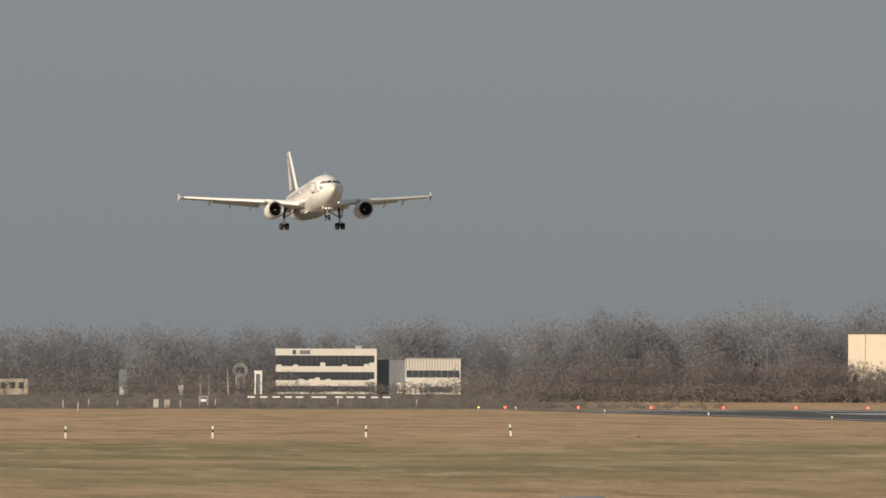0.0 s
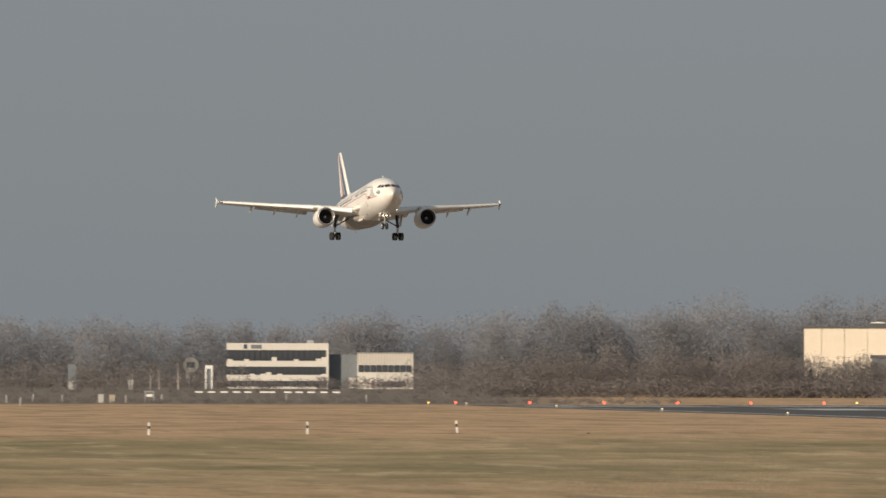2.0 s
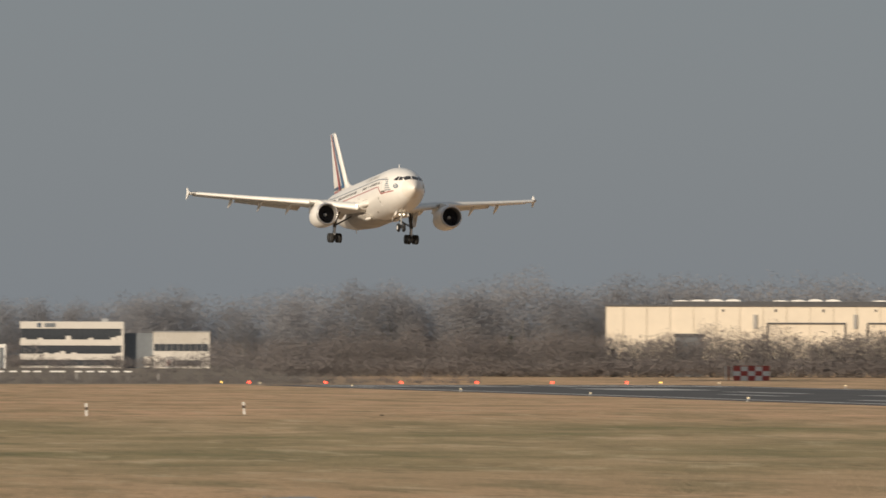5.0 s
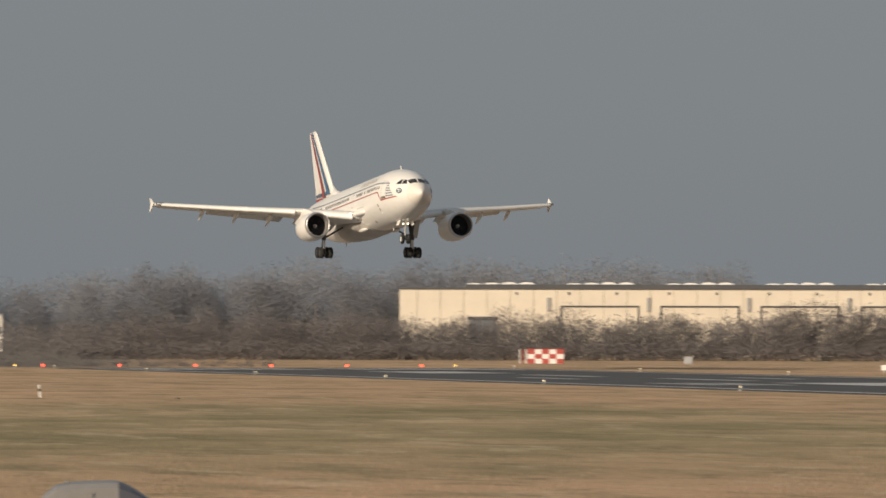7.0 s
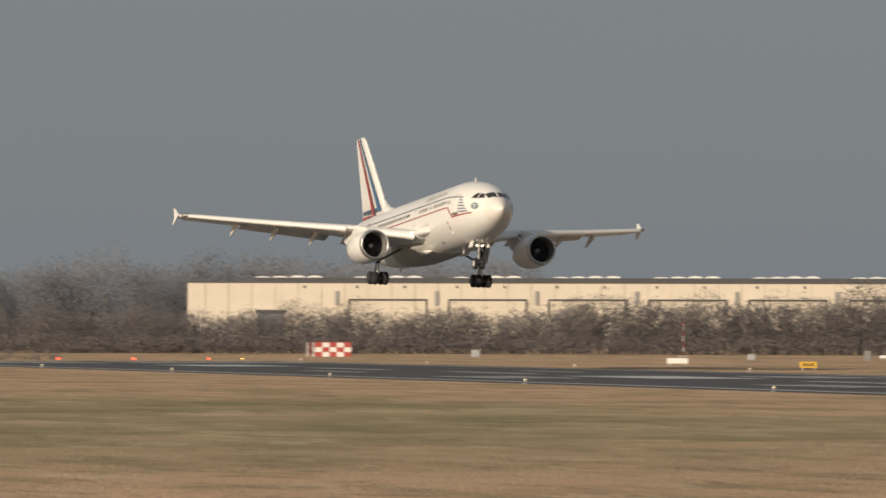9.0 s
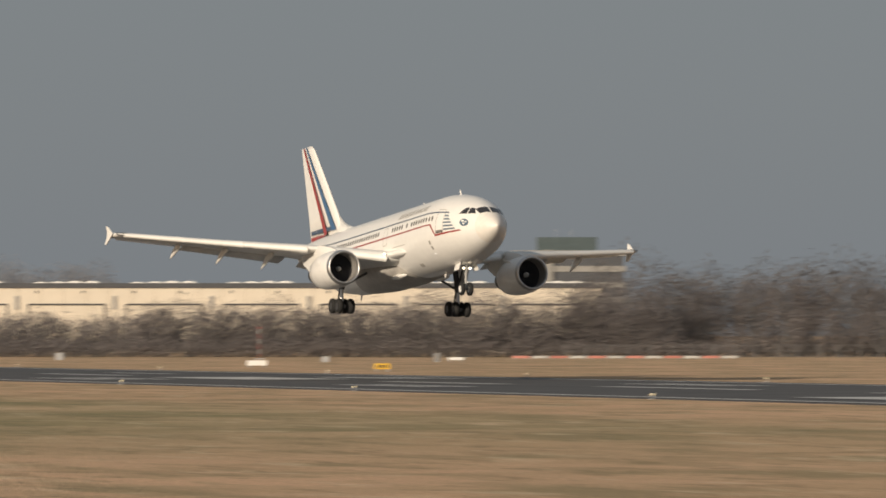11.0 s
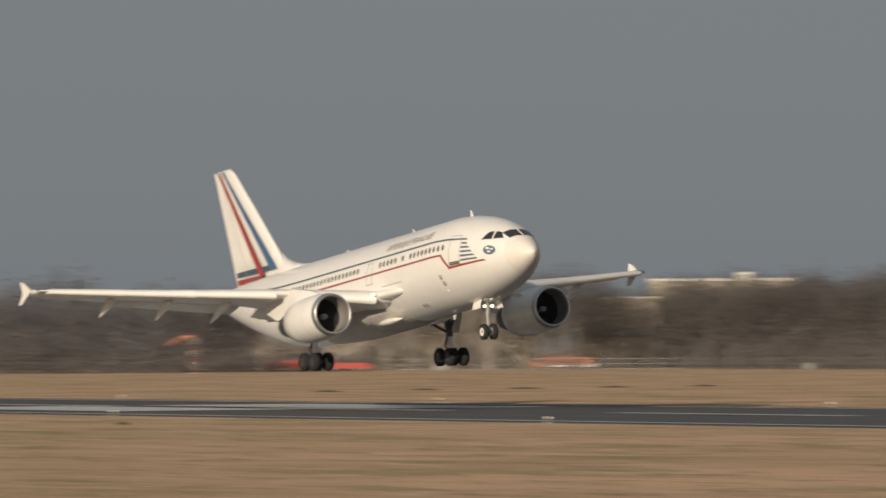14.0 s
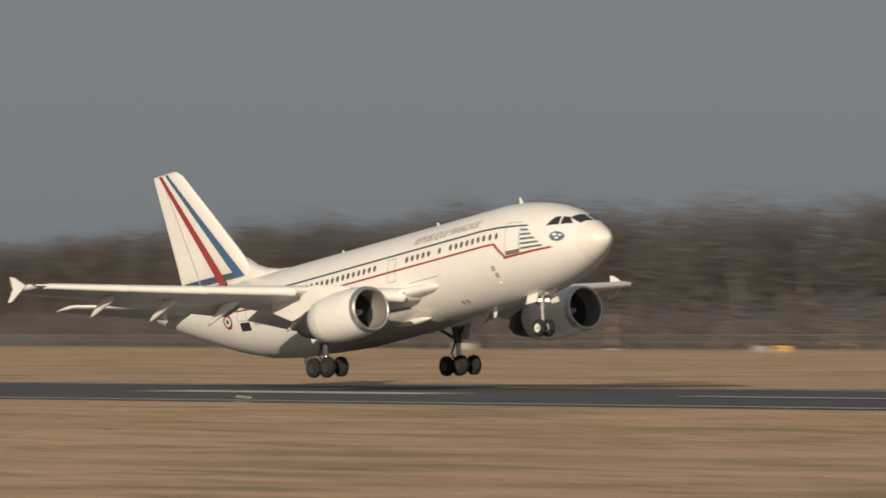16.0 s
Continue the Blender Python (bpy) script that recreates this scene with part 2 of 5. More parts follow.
    heath = nt.nodes.new("ShaderNodeMath")
    heath.operation = "MULTIPLY"
    nt.links.new(span(sep.outputs["Y"], 728, 742), heath.inputs[0])
    nt.links.new(span(skew.outputs[0], 8, -8), heath.inputs[1])
    base = blend(heath.outputs[0], base, blend(span(mid.outputs["Fac"], 0.4, 0.6), (0.209, 0.184, 0.157), (0.280, 0.244, 0.201)))
    hsv = nt.nodes.new("ShaderNodeHueSaturation")
    nt.links.new(base, hsv.inputs["Color"])
    nt.links.new(span(fine.outputs["Fac"], 0.3, 0.7, 0.8, 1.2), hsv.inputs["Value"])
    nt.links.new(hsv.outputs[0], b.inputs["Base Color"])
    b.inputs["Roughness"].default_value = 0.95
    b.inputs["Specular IOR Level"].default_value = 0.1
    bp = nt.nodes.new("ShaderNodeBump")
    bp.inputs["Strength"].default_value, bp.inputs["Distance"].default_value = 0.9, 0.16
    nt.links.new(fine.outputs["Fac"], bp.inputs["Height"])
    nt.links.new(bp.outputs[0], b.inputs["Normal"])
    return m


TURF = grass_material()


# ---- mesh helpers ----
def part(name, bm, mat, parent=None, label="", smooth=False):
    """Links a bmesh as one mesh object under a thing or a part."""
    me = bpy.data.meshes.new(name)
    bm.to_mesh(me)
    bm.free()
    me.materials.append(mat)
    if smooth:
        me.polygons.foreach_set("use_smooth", [True] * len(me.polygons))
    ob = new(name, me)
    if parent:
        ob.parent = parent
    if label:
        ob["label"] = label
    return ob


def share(name, mesh, parent, m):
    """One more object on a mesh that is already built."""
    ob = new(name, mesh)
    ob.parent = parent
    ob.matrix_basis = m
    return ob


def thing(name, m, label, category, group="", kind=""):
    ob = new(name)
    ob.matrix_basis = m
    return tagged(ob, label, category, group, kind)


def add_box(bm, cx, cy, cz, sx, sy, sz, bevel=0.0, m=None):
    r = bmesh.ops.create_cube(bm, size=1.0)
    vs = r["verts"]
    bmesh.ops.scale(bm, vec=(sx, sy, sz), verts=vs)
    if bevel:
        es = list({e for v in vs for e in v.link_edges})
        out = bmesh.ops.bevel(bm, geom=es, offset=bevel, segments=2, affect="EDGES", profile=0.6)
        vs = list({v for f in out["faces"] for v in f.verts} | {v for v in vs if v.is_valid})
    mat = Matrix.Translation((cx, cy, cz)) @ (m or Matrix())
    bmesh.ops.transform(bm, matrix=mat, verts=vs)
    return bm


def box(cx, cy, cz, sx, sy, sz, bevel=0.0, m=None):
    return add_box(bmesh.new(), cx, cy, cz, sx, sy, sz, bevel, m)


def loft(rings, caps=True, closed=True, bm=None):
    """Skins rings of equally many points."""
    bm = bm or bmesh.new()
    vs = [[bm.verts.new(p) for p in ring] for ring in rings]
    n = len(rings[0])
    for a, b in zip(vs, vs[1:]):
        for i in range(n if closed else n - 1):
            j = (i + 1) % n
            bm.faces.new((a[i], a[j], b[j], b[i]))
    if caps:
        bm.faces.new(vs[0][::-1])
        bm.faces.new(vs[-1])
    bmesh.ops.recalc_face_normals(bm, faces=bm.faces)
    return bm


def lathe(profile, n=40, origin=(0, 0, 0), bm=None):
    """Turns (x, radius) pairs about the x axis."""
    o = Vector(origin)
    rings = [[o + Vector((x, r * math.cos(a), r * math.sin(a))) for a in (2 * math.pi * k / n for k in range(n))] for x, r in profile]
    return loft(rings, caps=False, bm=bm)


def tube(pts, radii, n=10, bm=None):
    """A tapered tube through points."""
    pts = [Vector(p) for p in pts]
    rings = []
    for i, p in enumerate(pts):
        d = (pts[min(i + 1, len(pts) - 1)] - pts[max(i - 1, 0)]).normalized()
        a = d.orthogonal().normalized() if abs(d.z) < 0.9 else d.cross(Vector((0, 1, 0))).normalized()
        b = d.cross(a)
        rings.append([p + radii[i] * (a * math.cos(t) + b * math.sin(t)) for t in (2 * math.pi * k / n for k in range(n))])
    return loft(rings, bm=bm)


# ---- ground and runway (the runway lies along y) ----
def strip(name, mat, x0, x1, y0, y1, z, parent=None, label="", cells=1):
    bm = bmesh.new()
    rows = [[bm.verts.new((x, y0 + (y1 - y0) * k / cells, z)) for x in (x0, x1)] for k in range(cells + 1)]
    for a, b in zip(rows, rows[1:]):
        bm.faces.new((a[0], a[1], b[1], b[0]))
    return part(name, bm, mat, parent, label)


def build_ground():
    """One sheet to the horizon, finer and gently uneven on the turf between the camera and the runway."""
    xs = [-4000, -1500, -500, -150, -80] + [-60 + 1.5 * k for k in range(118)] + [117.5, 118.3, 143, 170, 185] + [200 + 14 * k for k in range(25)] + [600, 900, 1800, 4000]
    ys = [-3000, -900, -300, -80, 0] + [20 + 1.8 * k for k in range(240)] + [470, 500, 540, 590, 650, 720, 800, 900, 1100, 1500, 2200, 4800]
    vs, fs = [], []
    for y in ys:
        for x in xs:
            f = min(1, max(0, (x + 60) / 20)) * min(1, max(0, (114 - x) / 16)) * min(1, max(0, (y - 20) / 30)) * min(1, max(0, (450 - y) / 60))
            z = 0.0
            if f > 0:
                z = f * (0.07 * noise.noise((x * 0.16, y * 0.13, 0.3)) + 0.045 * noise.noise((x * 0.45, y * 0.38, 4.1)) + 0.12 * noise.noise((x * 0.035, y * 0.03, 9.7)))
            vs.append((x, y, z))
    n = len(xs)
    for r in range(len(ys) - 1):
        for c in range(n - 1):
            k = r * n + c
            fs.append((k, k + 1, k + n + 1, k + n))
    me = bpy.data.meshes.new("ground")
    me.from_pydata(vs, [], fs)
    me.materials.append(TURF)
    me.polygons.foreach_set("use_smooth", [True] * len(fs))
    return tagged(new("ground", me), "flat winter airfield turf, straw and dull green", "ground", kind="structure")


ground = build_ground()
NEAR_X, FAR_X, MID_X, END_Y = 118.75, 171.35, 143.0, 722.0


def runway():
    bm = box((118.7 + 168.6) / 2, 100, -0.1, 168.6 - 118.7, 1244, 0.28)
    road = part("runway", bm, ASPHALT)
    tagged(road, "dark asphalt runway with white markings", "runway", kind="structure")
    strip("edge_line", RUNWAY_WHITE, 119.9, 121.3, -400, 700, 0.075, road, "white painted edge line")
    strip("edge_line", RUNWAY_WHITE, 163.0, 164.3, -400, 700, 0.075, road, "white painted edge line")
    for k in range(-8, 10):
        y = 199 + 49.8 * k
        strip("centre_stripe", RUNWAY_WHITE, MID_X - (4.5 if k in (6, 9) else 2.6 if k == 0 else 1.0), MID_X + (4.5 if k in (6, 9) else 2.6 if k == 0 else 1.0), y - 28, y, 0.075, road)
    for x in (134.0, 152.0):
        strip("aiming_mark", RUNWAY_WHITE, x - 6.5, x + 6.5, 286, 324, 0.075, road, "broad white aiming mark")
    for k in range(6):
        for s in (-1, 1):
            x = MID_X + s * (3.0 + 3.1 * k)
            strip("threshold_bar", RUNWAY_WHITE, x - 0.9, x + 0.9, 676, 706, 0.075, road)
    for k, (y, n) in enumerate(((495, 3), (420, 2), (560, 1))):
        for s in (-1, 1):
            for q in range(n):
                x = MID_X + s * (9.5 + 2.6 * q)
                strip("touchdown_bar", RUNWAY_WHITE, x - 0.8, x + 0.8, y - 21, y, 0.075, road)


runway()


def runway_light(name, mat, label, k=1.0):
    """A low frangible lamp: base, stem, collar and a glowing lens."""
    t = thing(name, pose(0, 0, -50), label, "runway light")
    part("base", lathe([(0, 0.001), (0, 0.16), (0.04, 0.15), (0.05, 0.05), (0.05, 0.001)], 12), STEEL, t).matrix_basis = pose(0, 0, 0, 0, -90, 0)
    part("stem", tube([(0, 0, 0.03), (0, 0, 0.24)], [0.03, 0.03], 8), STEEL, t)
    part("lens", lathe([(0.22, 0.001), (0.22, 0.06 * k), (0.27, 0.075 * k), (0.25 + 0.08 * k, 0.06 * k), (0.25 + 0.11 * k, 0.001)], 12), mat, t, "glowing glass lens").matrix_basis = pose(0, 0, 0, 0, -90, 0)
    return t


def place_lights():
    warm = runway_light("runway_edge_light", WARM_GLOW, "small lit edge lamp on a low stem in the grass")
    spots = [(NEAR_X, 602.6 - 56 * i) for i in range(-2, 13)] + [(FAR_X, 665.2 - 56 * j) for j in range(-1, 13)]
    for k, (x, y) in enumerate(spots):
        o = warm if k == 0 else copy_thing(warm, pose(x, y, 0))
        o.matrix_basis = pose(x, y, 0)
        tagged(o, group="runway edge lights")
    red = runway_light("runway_end_light", RED_GLOW, "small lit red lamp across the runway end", 1.6)
    for k in range(6):
        o = red if k == 0 else copy_thing(red, pose(0, 0, 0))
        o.matrix_basis = pose(NEAR_X + 8.47 * k, END_Y, 0)
        tagged(o, group="red runway end lights")
    amber = runway_light("amber_light", YELLOW_GLOW, "small lit amber lamp on a low stem", 1.2)
    for k, (x, y) in enumerate(((116.0, 724.0), (166.5, 729.0))):
        o = amber if k == 0 else copy_thing(amber, pose(0, 0, 0))
        o.matrix_basis = pose(x, y, 0)
        tagged(o, group="amber lights by the runway end")


place_lights()

# ---- buildings ----

def facing(x, y, z=0.0, off=0.0):
    """A frame at (x, y) whose -y side looks to where the camera stands; x runs to the right along the facade."""
    return pose(x, y, z, 0, 0, -math.degrees(math.atan2(x, y)) + off)


def office_block():
    t = thing("office_building", facing(193.1, 1402.5), "three-storey white office block with dark window bands and pale stripes", "building")
    w, d = 21.8, 14.0
    part("core", box(0, d / 2, 4.8, w - 0.5, d - 0.5, 9.4), GLASS_BAND, t, "dark glazed core")
    for z0, z1, name in ((8.3, 9.8, "parapet"), (4.75, 6.0, "floor_band"), (1.7, 3.0, "floor_band"), (0.0, 0.5, "plinth")):
        part(name, box(0, d / 2, (z0 + z1) / 2, w, d, z1 - z0, 0.05), WALL_WHITE, t, "white facade band")
    part("end_wall", box(w / 2 - 0.2, d / 2, 4.8, 0.5, d + 0.1, 9.6), WALL_WHITE, t)
    win = None
    rnd = random.Random(4)
    for z in (7.1, 3.85):
        for k in range(18):
            x = -w / 2 + 0.75 + k * 1.18
            if win is None:
                win = part("window", box(0, 0, 0, 1.02, 0.12, 2.0), GLASS_BAND, t)
                win.matrix_basis = pose(x, 0.2, z)
            else:
                share("window", win.data, t, pose(x, 0.2, z))
            if rnd.random() < 0.34:
                h = rnd.choice((0.35, 0.5, 0.8))
                part("blind", box(x, 0.1, z - 1.0 + h / 2 - 0.1, 1.1, 0.08, h), WALL_WHITE, t, "pale lowered blind")
    part("sign_panel", box(-6.9, -0.08, 9.05, 0.7, 0.1, 0.9), DARK_BLUE, t, "blue logo square")
    part("sign_panel", box(-4.6, -0.08, 9.05, 2.2, 0.1, 0.8), GREY_CLAD, t, "grey lettering bar")
    part("roof_box", box(7, 5, 10.1, 1.4, 1.4, 0.7), STEEL, t)


def annex_block():
    t = thing("annex_building", facing(213.1, 1400.3), "two-storey cream annex with a dark window band and grey linking bay", "building")
    part("link_bay", box(-6.0, 7, 3.7, 6.2, 10, 7.4), GREY_CLAD, t, "blue-grey linking bay")
    part("wall", box(3.0, 6, 3.8, 12.0, 10, 7.6), WALL_WHITE, t, "pale panel wall")
    for k in range(9):
        part("window", box(-2.2 + k * 1.28, 0.96, 4.4, 1.12, 0.2, 1.5), GLASS_BAND, t)
    for k in range(20):
        part("cladding_rib", box(-2.8 + k * 0.62, 0.96, 6.4, 0.1, 0.14, 2.2), WALL_BEIGE, t)
    part("entrance", box(-4.0, 1.6, 1.3, 1.6, 0.6, 2.3), WALL_WHITE, t, "white entrance frame")
    part("advert_board", box(0.6, 0.8, 1.2, 2.0, 0.2, 2.4), SIGN_WHITE, t, "white board with a red mark")
    part("red_mark", box(0.3, 0.66, 1.2, 0.45, 0.08, 1.3), SIGN_RED, t, "red mark")
    part("lower_window", box(4.6, 0.96, 1.1, 5.2, 0.2, 1.1), GLASS_BAND, t)
    part("parapet", box(3.0, 6, 7.7, 12.3, 10.3, 0.25), CONCRETE, t)


def small_left_buildings():
    t = thing("pylon_sign", facing(172.2, 1355.0), "tall white portal-shaped sign pylon", "sign")
    part("post", box(-0.62, 0, 2.5, 0.36, 0.5, 5.0, 0.03), SIGN_WHITE, t)
    part("post", box(0.62, 0, 2.5, 0.36, 0.5, 5.0, 0.03), SIGN_WHITE, t)
    part("head", box(0, 0, 4.6, 0.9, 0.5, 0.7, 0.03), SIGN_WHITE, t)
    part("infill", box(0, 0.1, 2.2, 0.9, 0.2, 4.2), GREY_CLAD, t)
    t = thing("low_house", facing(115.8, 1311), "low cream house half hidden behind winter shrubs", "house")
    part("wall", box(0, 4, 1.7, 8.0, 8, 3.4), WALL_BEIGE, t)
    bm = bmesh.new()
    loft([[(-4.3, -0.4, 3.4), (-4.3, 8.4, 3.4), (-4.3, 4, 4.3)], [(4.3, -0.4, 3.4), (4.3, 8.4, 3.4), (4.3, 4, 4.3)]], bm=bm)
    part("roof", bm, ROOF_DARK, t, "dark pitched roof")
    for k in range(4):
        part("window", box(-2.7 + 1.8 * k, -0.02, 1.9, 1.0, 0.12, 1.2), GLASS_BAND, t)
    t = thing("stair_tower", facing(138.8, 1308.6), "slim grey service tower with a white foot", "building")
    part("shaft", box(0, 1, 2.6, 1.7, 2, 5.0), GREY_CLAD, t)
    part("foot", box(-0.2, -0.05, 0.9, 0.9, 0.2, 1.7), DULL_WHITE, t, "white door")
    t = thing("round_board", facing(172.2, 1385), "round pale billboard with a dark centre on two posts", "sign")
    bm = lathe([(0, 0.001), (0, 1.6), (0.2, 1.6), (0.2, 0.001)], 28)
    part("disc", bm, FENCE_GREY, t, "pale disc").matrix_basis = pose(0, 0, 5.1, 0, 0, 90)
    part("centre", box(-0.1, -0.12, 5.1, 1.6, 0.1, 1.2, 0.03), GLASS_BAND, t, "dark centre panel")
    for x in (-0.8, 0.8):
        part("post", tube([(x, 0.25, 0), (x, 0.25, 4.4)], [0.09, 0.08], 8), STEEL, t)
    t = thing("white_hut", facing(152.8, 1328), "small white hut among bare trees", "hut")
    part("wall", box(0, 0.6, 1.5, 1.0, 1.0, 1.0), DULL_WHITE, t)
    part("stand", box(0, 0.6, 0.5, 0.8, 0.8, 1.0), CONCRETE, t)


def hangar():
    t = thing("long_hangar", pose(247.0, 1123.2, 0, 0, 0, -15.9), "very long cream hangar with flat dark roof edge and skylights", "hangar")
    L, h, d = 146.0, 11.5, 40.0
    part("wall", box(L / 2, d / 2, h / 2, L, d, h), WALL_CREAM, t, "sunlit cream cladding")
    part("gutter", box(L / 2, d / 2, h + 0.12, L + 0.4, d + 0.4, 0.3), ROOF_DARK, t, "dark roof edge")
    part("upper_roof", box(L / 2 + 5, d / 2 + 2, h + 0.55, L - 12, d - 4, 0.7), ROOF_DARK, t, "dark felt roof")
    pil = rail = dome = None
    for k in range(8):
        x = 25.6 + 17.15 * k
        for nm, c, s, mt in (("pilaster", (x, -0.12, h - 2.6), (0.62, 0.3, 2.4), CONCRETE), ("door_rail", (x + 8.8, -0.1, h - 2.9), (13.4, 0.25, 0.28), ROOF_DARK), ("door_post", (x + 2.1, -0.1, h - 4.4), (0.25, 0.2, 3.0), ROOF_DARK), ("door_post", (x + 15.4, -0.1, h - 4.4), (0.25, 0.2, 3.0), ROOF_DARK)):
            part(nm, box(*c, *s), mt, t)
        for q in range(4):
            hh = (0.22, 0.32, 0.42, 0.40)[q]
            cx = x - 13.0 + q * 3.0
            rings = [[(cx - 1.45, y, h + 0.9), (cx - 1.0, y, h + 0.9 + hh * 0.7), (cx, y, h + 0.9 + hh), (cx + 1.0, y, h + 0.9 + hh * 0.7), (cx + 1.45, y, h + 0.9)] for y in (5.0, 30.0)]
            part("skylight", loft(rings), SIGN_WHITE, t, "white curved skylight")
        for q in range(2):
            part("wall_vent", box(x - 5.5 + 9 * q, -0.05, h - 0.7, 0.35, 0.15, 0.45), ROOF_DARK, t)
    for k in range(36):
        part("panel_seam", box(4 * k + 3, -0.03, h / 2, 0.06, 0.08, h - 0.2), WALL_BEIGE, t)


def dark_shed():
    t = thing("flat_roofed_shed", facing(228.7, 982), "dark flat-roofed shed behind bare bushes", "shed")
    part("wall", box(0, 2, 3.0, 4.2, 4, 6.0), GREY_CLAD, t)
    part("roof_edge", box(0, 2, 6.2, 4.6, 4.4, 0.5), ROOF_DARK, t)


def control_building():
    t = thing("terraced_control_building", facing(429.3, 1219.7), "grey terraced office tower with pale floor bands", "building")
    w, d = 22.6, 16
    part("core", box(0, d / 2, 9.9, w - 0.8, d, 19.6), SMOKED_GLASS, t, "dark glazed storeys")
    for z in (19.3, 16.2, 13.0, 10.0):
        part("floor_band", box(0, d / 2 - 0.2, z, w, d, 1.15, 0.05), BAND_GREY, t, "grey concrete band")
    part("stair_core", box(-4.2, -0.35, 10, 2.2, 0.7, 19.9), BAND_GREY, t, "grey stair shaft")
    part("roof_storey", box(-0.4, d / 2, 21.2, 12.0, 9, 2.7, 0.1), GREEN_GLASS, t, "set-back roof storey")
    for k in range(16):
        for z in (17.8, 14.6):
            part("window", box(-w / 2 + 1.0 + k * 1.37, 0.36, z, 1.1, 0.1, 1.7), GLASS_BAND, t)
    for x in (-2.5, 0.5):
        part("aerial", tube([(x, 6, 22.4), (x, 6, 24.2)], [0.06, 0.03], 6), STEEL, t)


def arched_hangar():
    t = thing("arched_hangar", pose(446.4, 984, 0, 0, 0, -25.5), "weathered beige hangar with a shallow arched roof", "hangar")
    L = 62.0
    n = 24
    prof = [(L * k / n, 11.5 + 5.0 * (1 - ((k / n - 0.56) / 0.56) ** 2)) for k in range(n + 1)]
    ring = lambda y: [(0, y, 0)] + [(x, y, z) for x, z in prof] + [(L, y, 0)]
    part("wall", loft([ring(0), ring(45)]), WALL_BEIGE, t, "stained beige end wall")
    for a, b in zip(prof, prof[1:]):
        bm = bmesh.new()
        loft([[(a[0], -0.4, a[1] + 0.02), (a[0], 45.4, a[1] + 0.02), (a[0], 45.4, a[1] + 0.3), (a[0], -0.4, a[1] + 0.3)],
              [(b[0], -0.4, b[1] + 0.02), (b[0], 45.4, b[1] + 0.02), (b[0], 45.4, b[1] + 0.3), (b[0], -0.4, b[1] + 0.3)]], bm=bm)
        part("roof_panel", bm, CONCRETE, t)
    for k in range(31):
        x = 1 + 2 * k
        z = 11.5 + 5.0 * (1 - ((x / L - 0.56) / 0.56) ** 2)
        part("cladding_rib", box(x, -0.04, z / 2, 0.12, 0.1, z - 0.2), CONCRETE, t)


def far_halls():
    t = thing("flat_hall", pose(502.4, 940.2, 0, 0, 0, -28.0), "cream flat-roofed hall with a dark gate, behind trees", "hangar")
    part("wall", box(7, 14, 6.1, 14, 28, 12.2), WALL_BEIGE, t)
    part("gate", box(7, -0.05, 6.2, 13.0, 0.2, 1.5), GREY_CLAD, t, "dark gate band")
    part("roof_edge", box(7, 14, 12.35, 14.4, 28.4, 0.35), WALL_WHITE, t)
    t = thing("tall_hall", pose(527.6, 960.8, 0, 0, 0, -28.8), "tall beige hall with a white roof edge behind bare trees", "hangar")
    part("wall", box(13, 14, 7.7, 26, 28, 15.4), WALL_BEIGE, t)
    part("roof_edge", box(13, 14, 15.65, 26.5, 28.5, 0.5), WALL_WHITE, t, "white roof edge")
    part("roof_plant", box(17, 10, 16.5, 3.0, 3, 1.2), WALL_WHITE, t)


for f in (office_block, annex_block, small_left_buildings, hangar, dark_shed, control_building, arched_hangar, far_halls):
    f()


# ---- airfield furniture ----
def checkered_hut():
    t = thing("checkered_hut", facing(204.8, 845.0), "small equipment hut painted in red and white squares", "hut")
    w, h, d = 4.7, 1.85, 2.4
    part("body", box(0.3, d / 2 + 0.04, h / 2, w, d, h), SIGN_WHITE, t)
    for i in range(5):
        for j in range(3):
            if (i + j) % 2 == 0:
                part("red_square", box(-w / 2 + 0.3 + (i + 0.5) * w / 5, 0.03, (j + 0.5) * h / 3, w / 5, 0.06, h / 3), SIGN_RED, t)
    for k in range(3):
        part("side_slat", box(-w / 2 + 0.3 - 0.4 * k - 0.2, 0.6, h / 2, 0.12, 0.3, h), SIGN_RED if k % 2 else SIGN_WHITE, t)
    part("roof", box(0.3, d / 2, h + 0.03, w + 0.1, d + 0.1, 0.06), SIGN_RED, t)


def cabinet(x, y, w, h, d, label, mat):
    t = thing("equipment_cabinet", facing(x, y), label, "cabinet")
    part("body", box(0, d / 2, h / 2 + 0.1, w, d, h, 0.02), mat, t)
    part("plinth", box(0, d / 2, 0.06, w * 0.9, d * 0.9, 0.14), CONCRETE, t)
    part("door", box(0, -0.02, h / 2 + 0.1, w * 0.86, 0.04, h * 0.86), mat, t)
    part("roof", box(0, d / 2, h + 0.12, w * 1.06, d * 1.06, 0.05), mat, t)
    return t


def sign_board(x, y, w, h, mat, label, bars=0, off=0.0):
    t = thing("airfield_sign", facing(x, y, 0, off), label, "sign")
    part("panel", box(0, 0, h / 2 + 0.25, w, 0.3, h, 0.03), mat, t)
    for s in (-1, 1):
        part("foot", box(s * w * 0.36, 0, 0.14, 0.12, 0.2, 0.3), STEEL, t)
    for k in range(bars):
        part("letter_bar", box(-w * 0.28 + k * w * 0.19, -0.165, h / 2 + 0.25, w * 0.11, 0.03, h * 0.5), SIGN_BLACK, t, "dark unreadable mark")


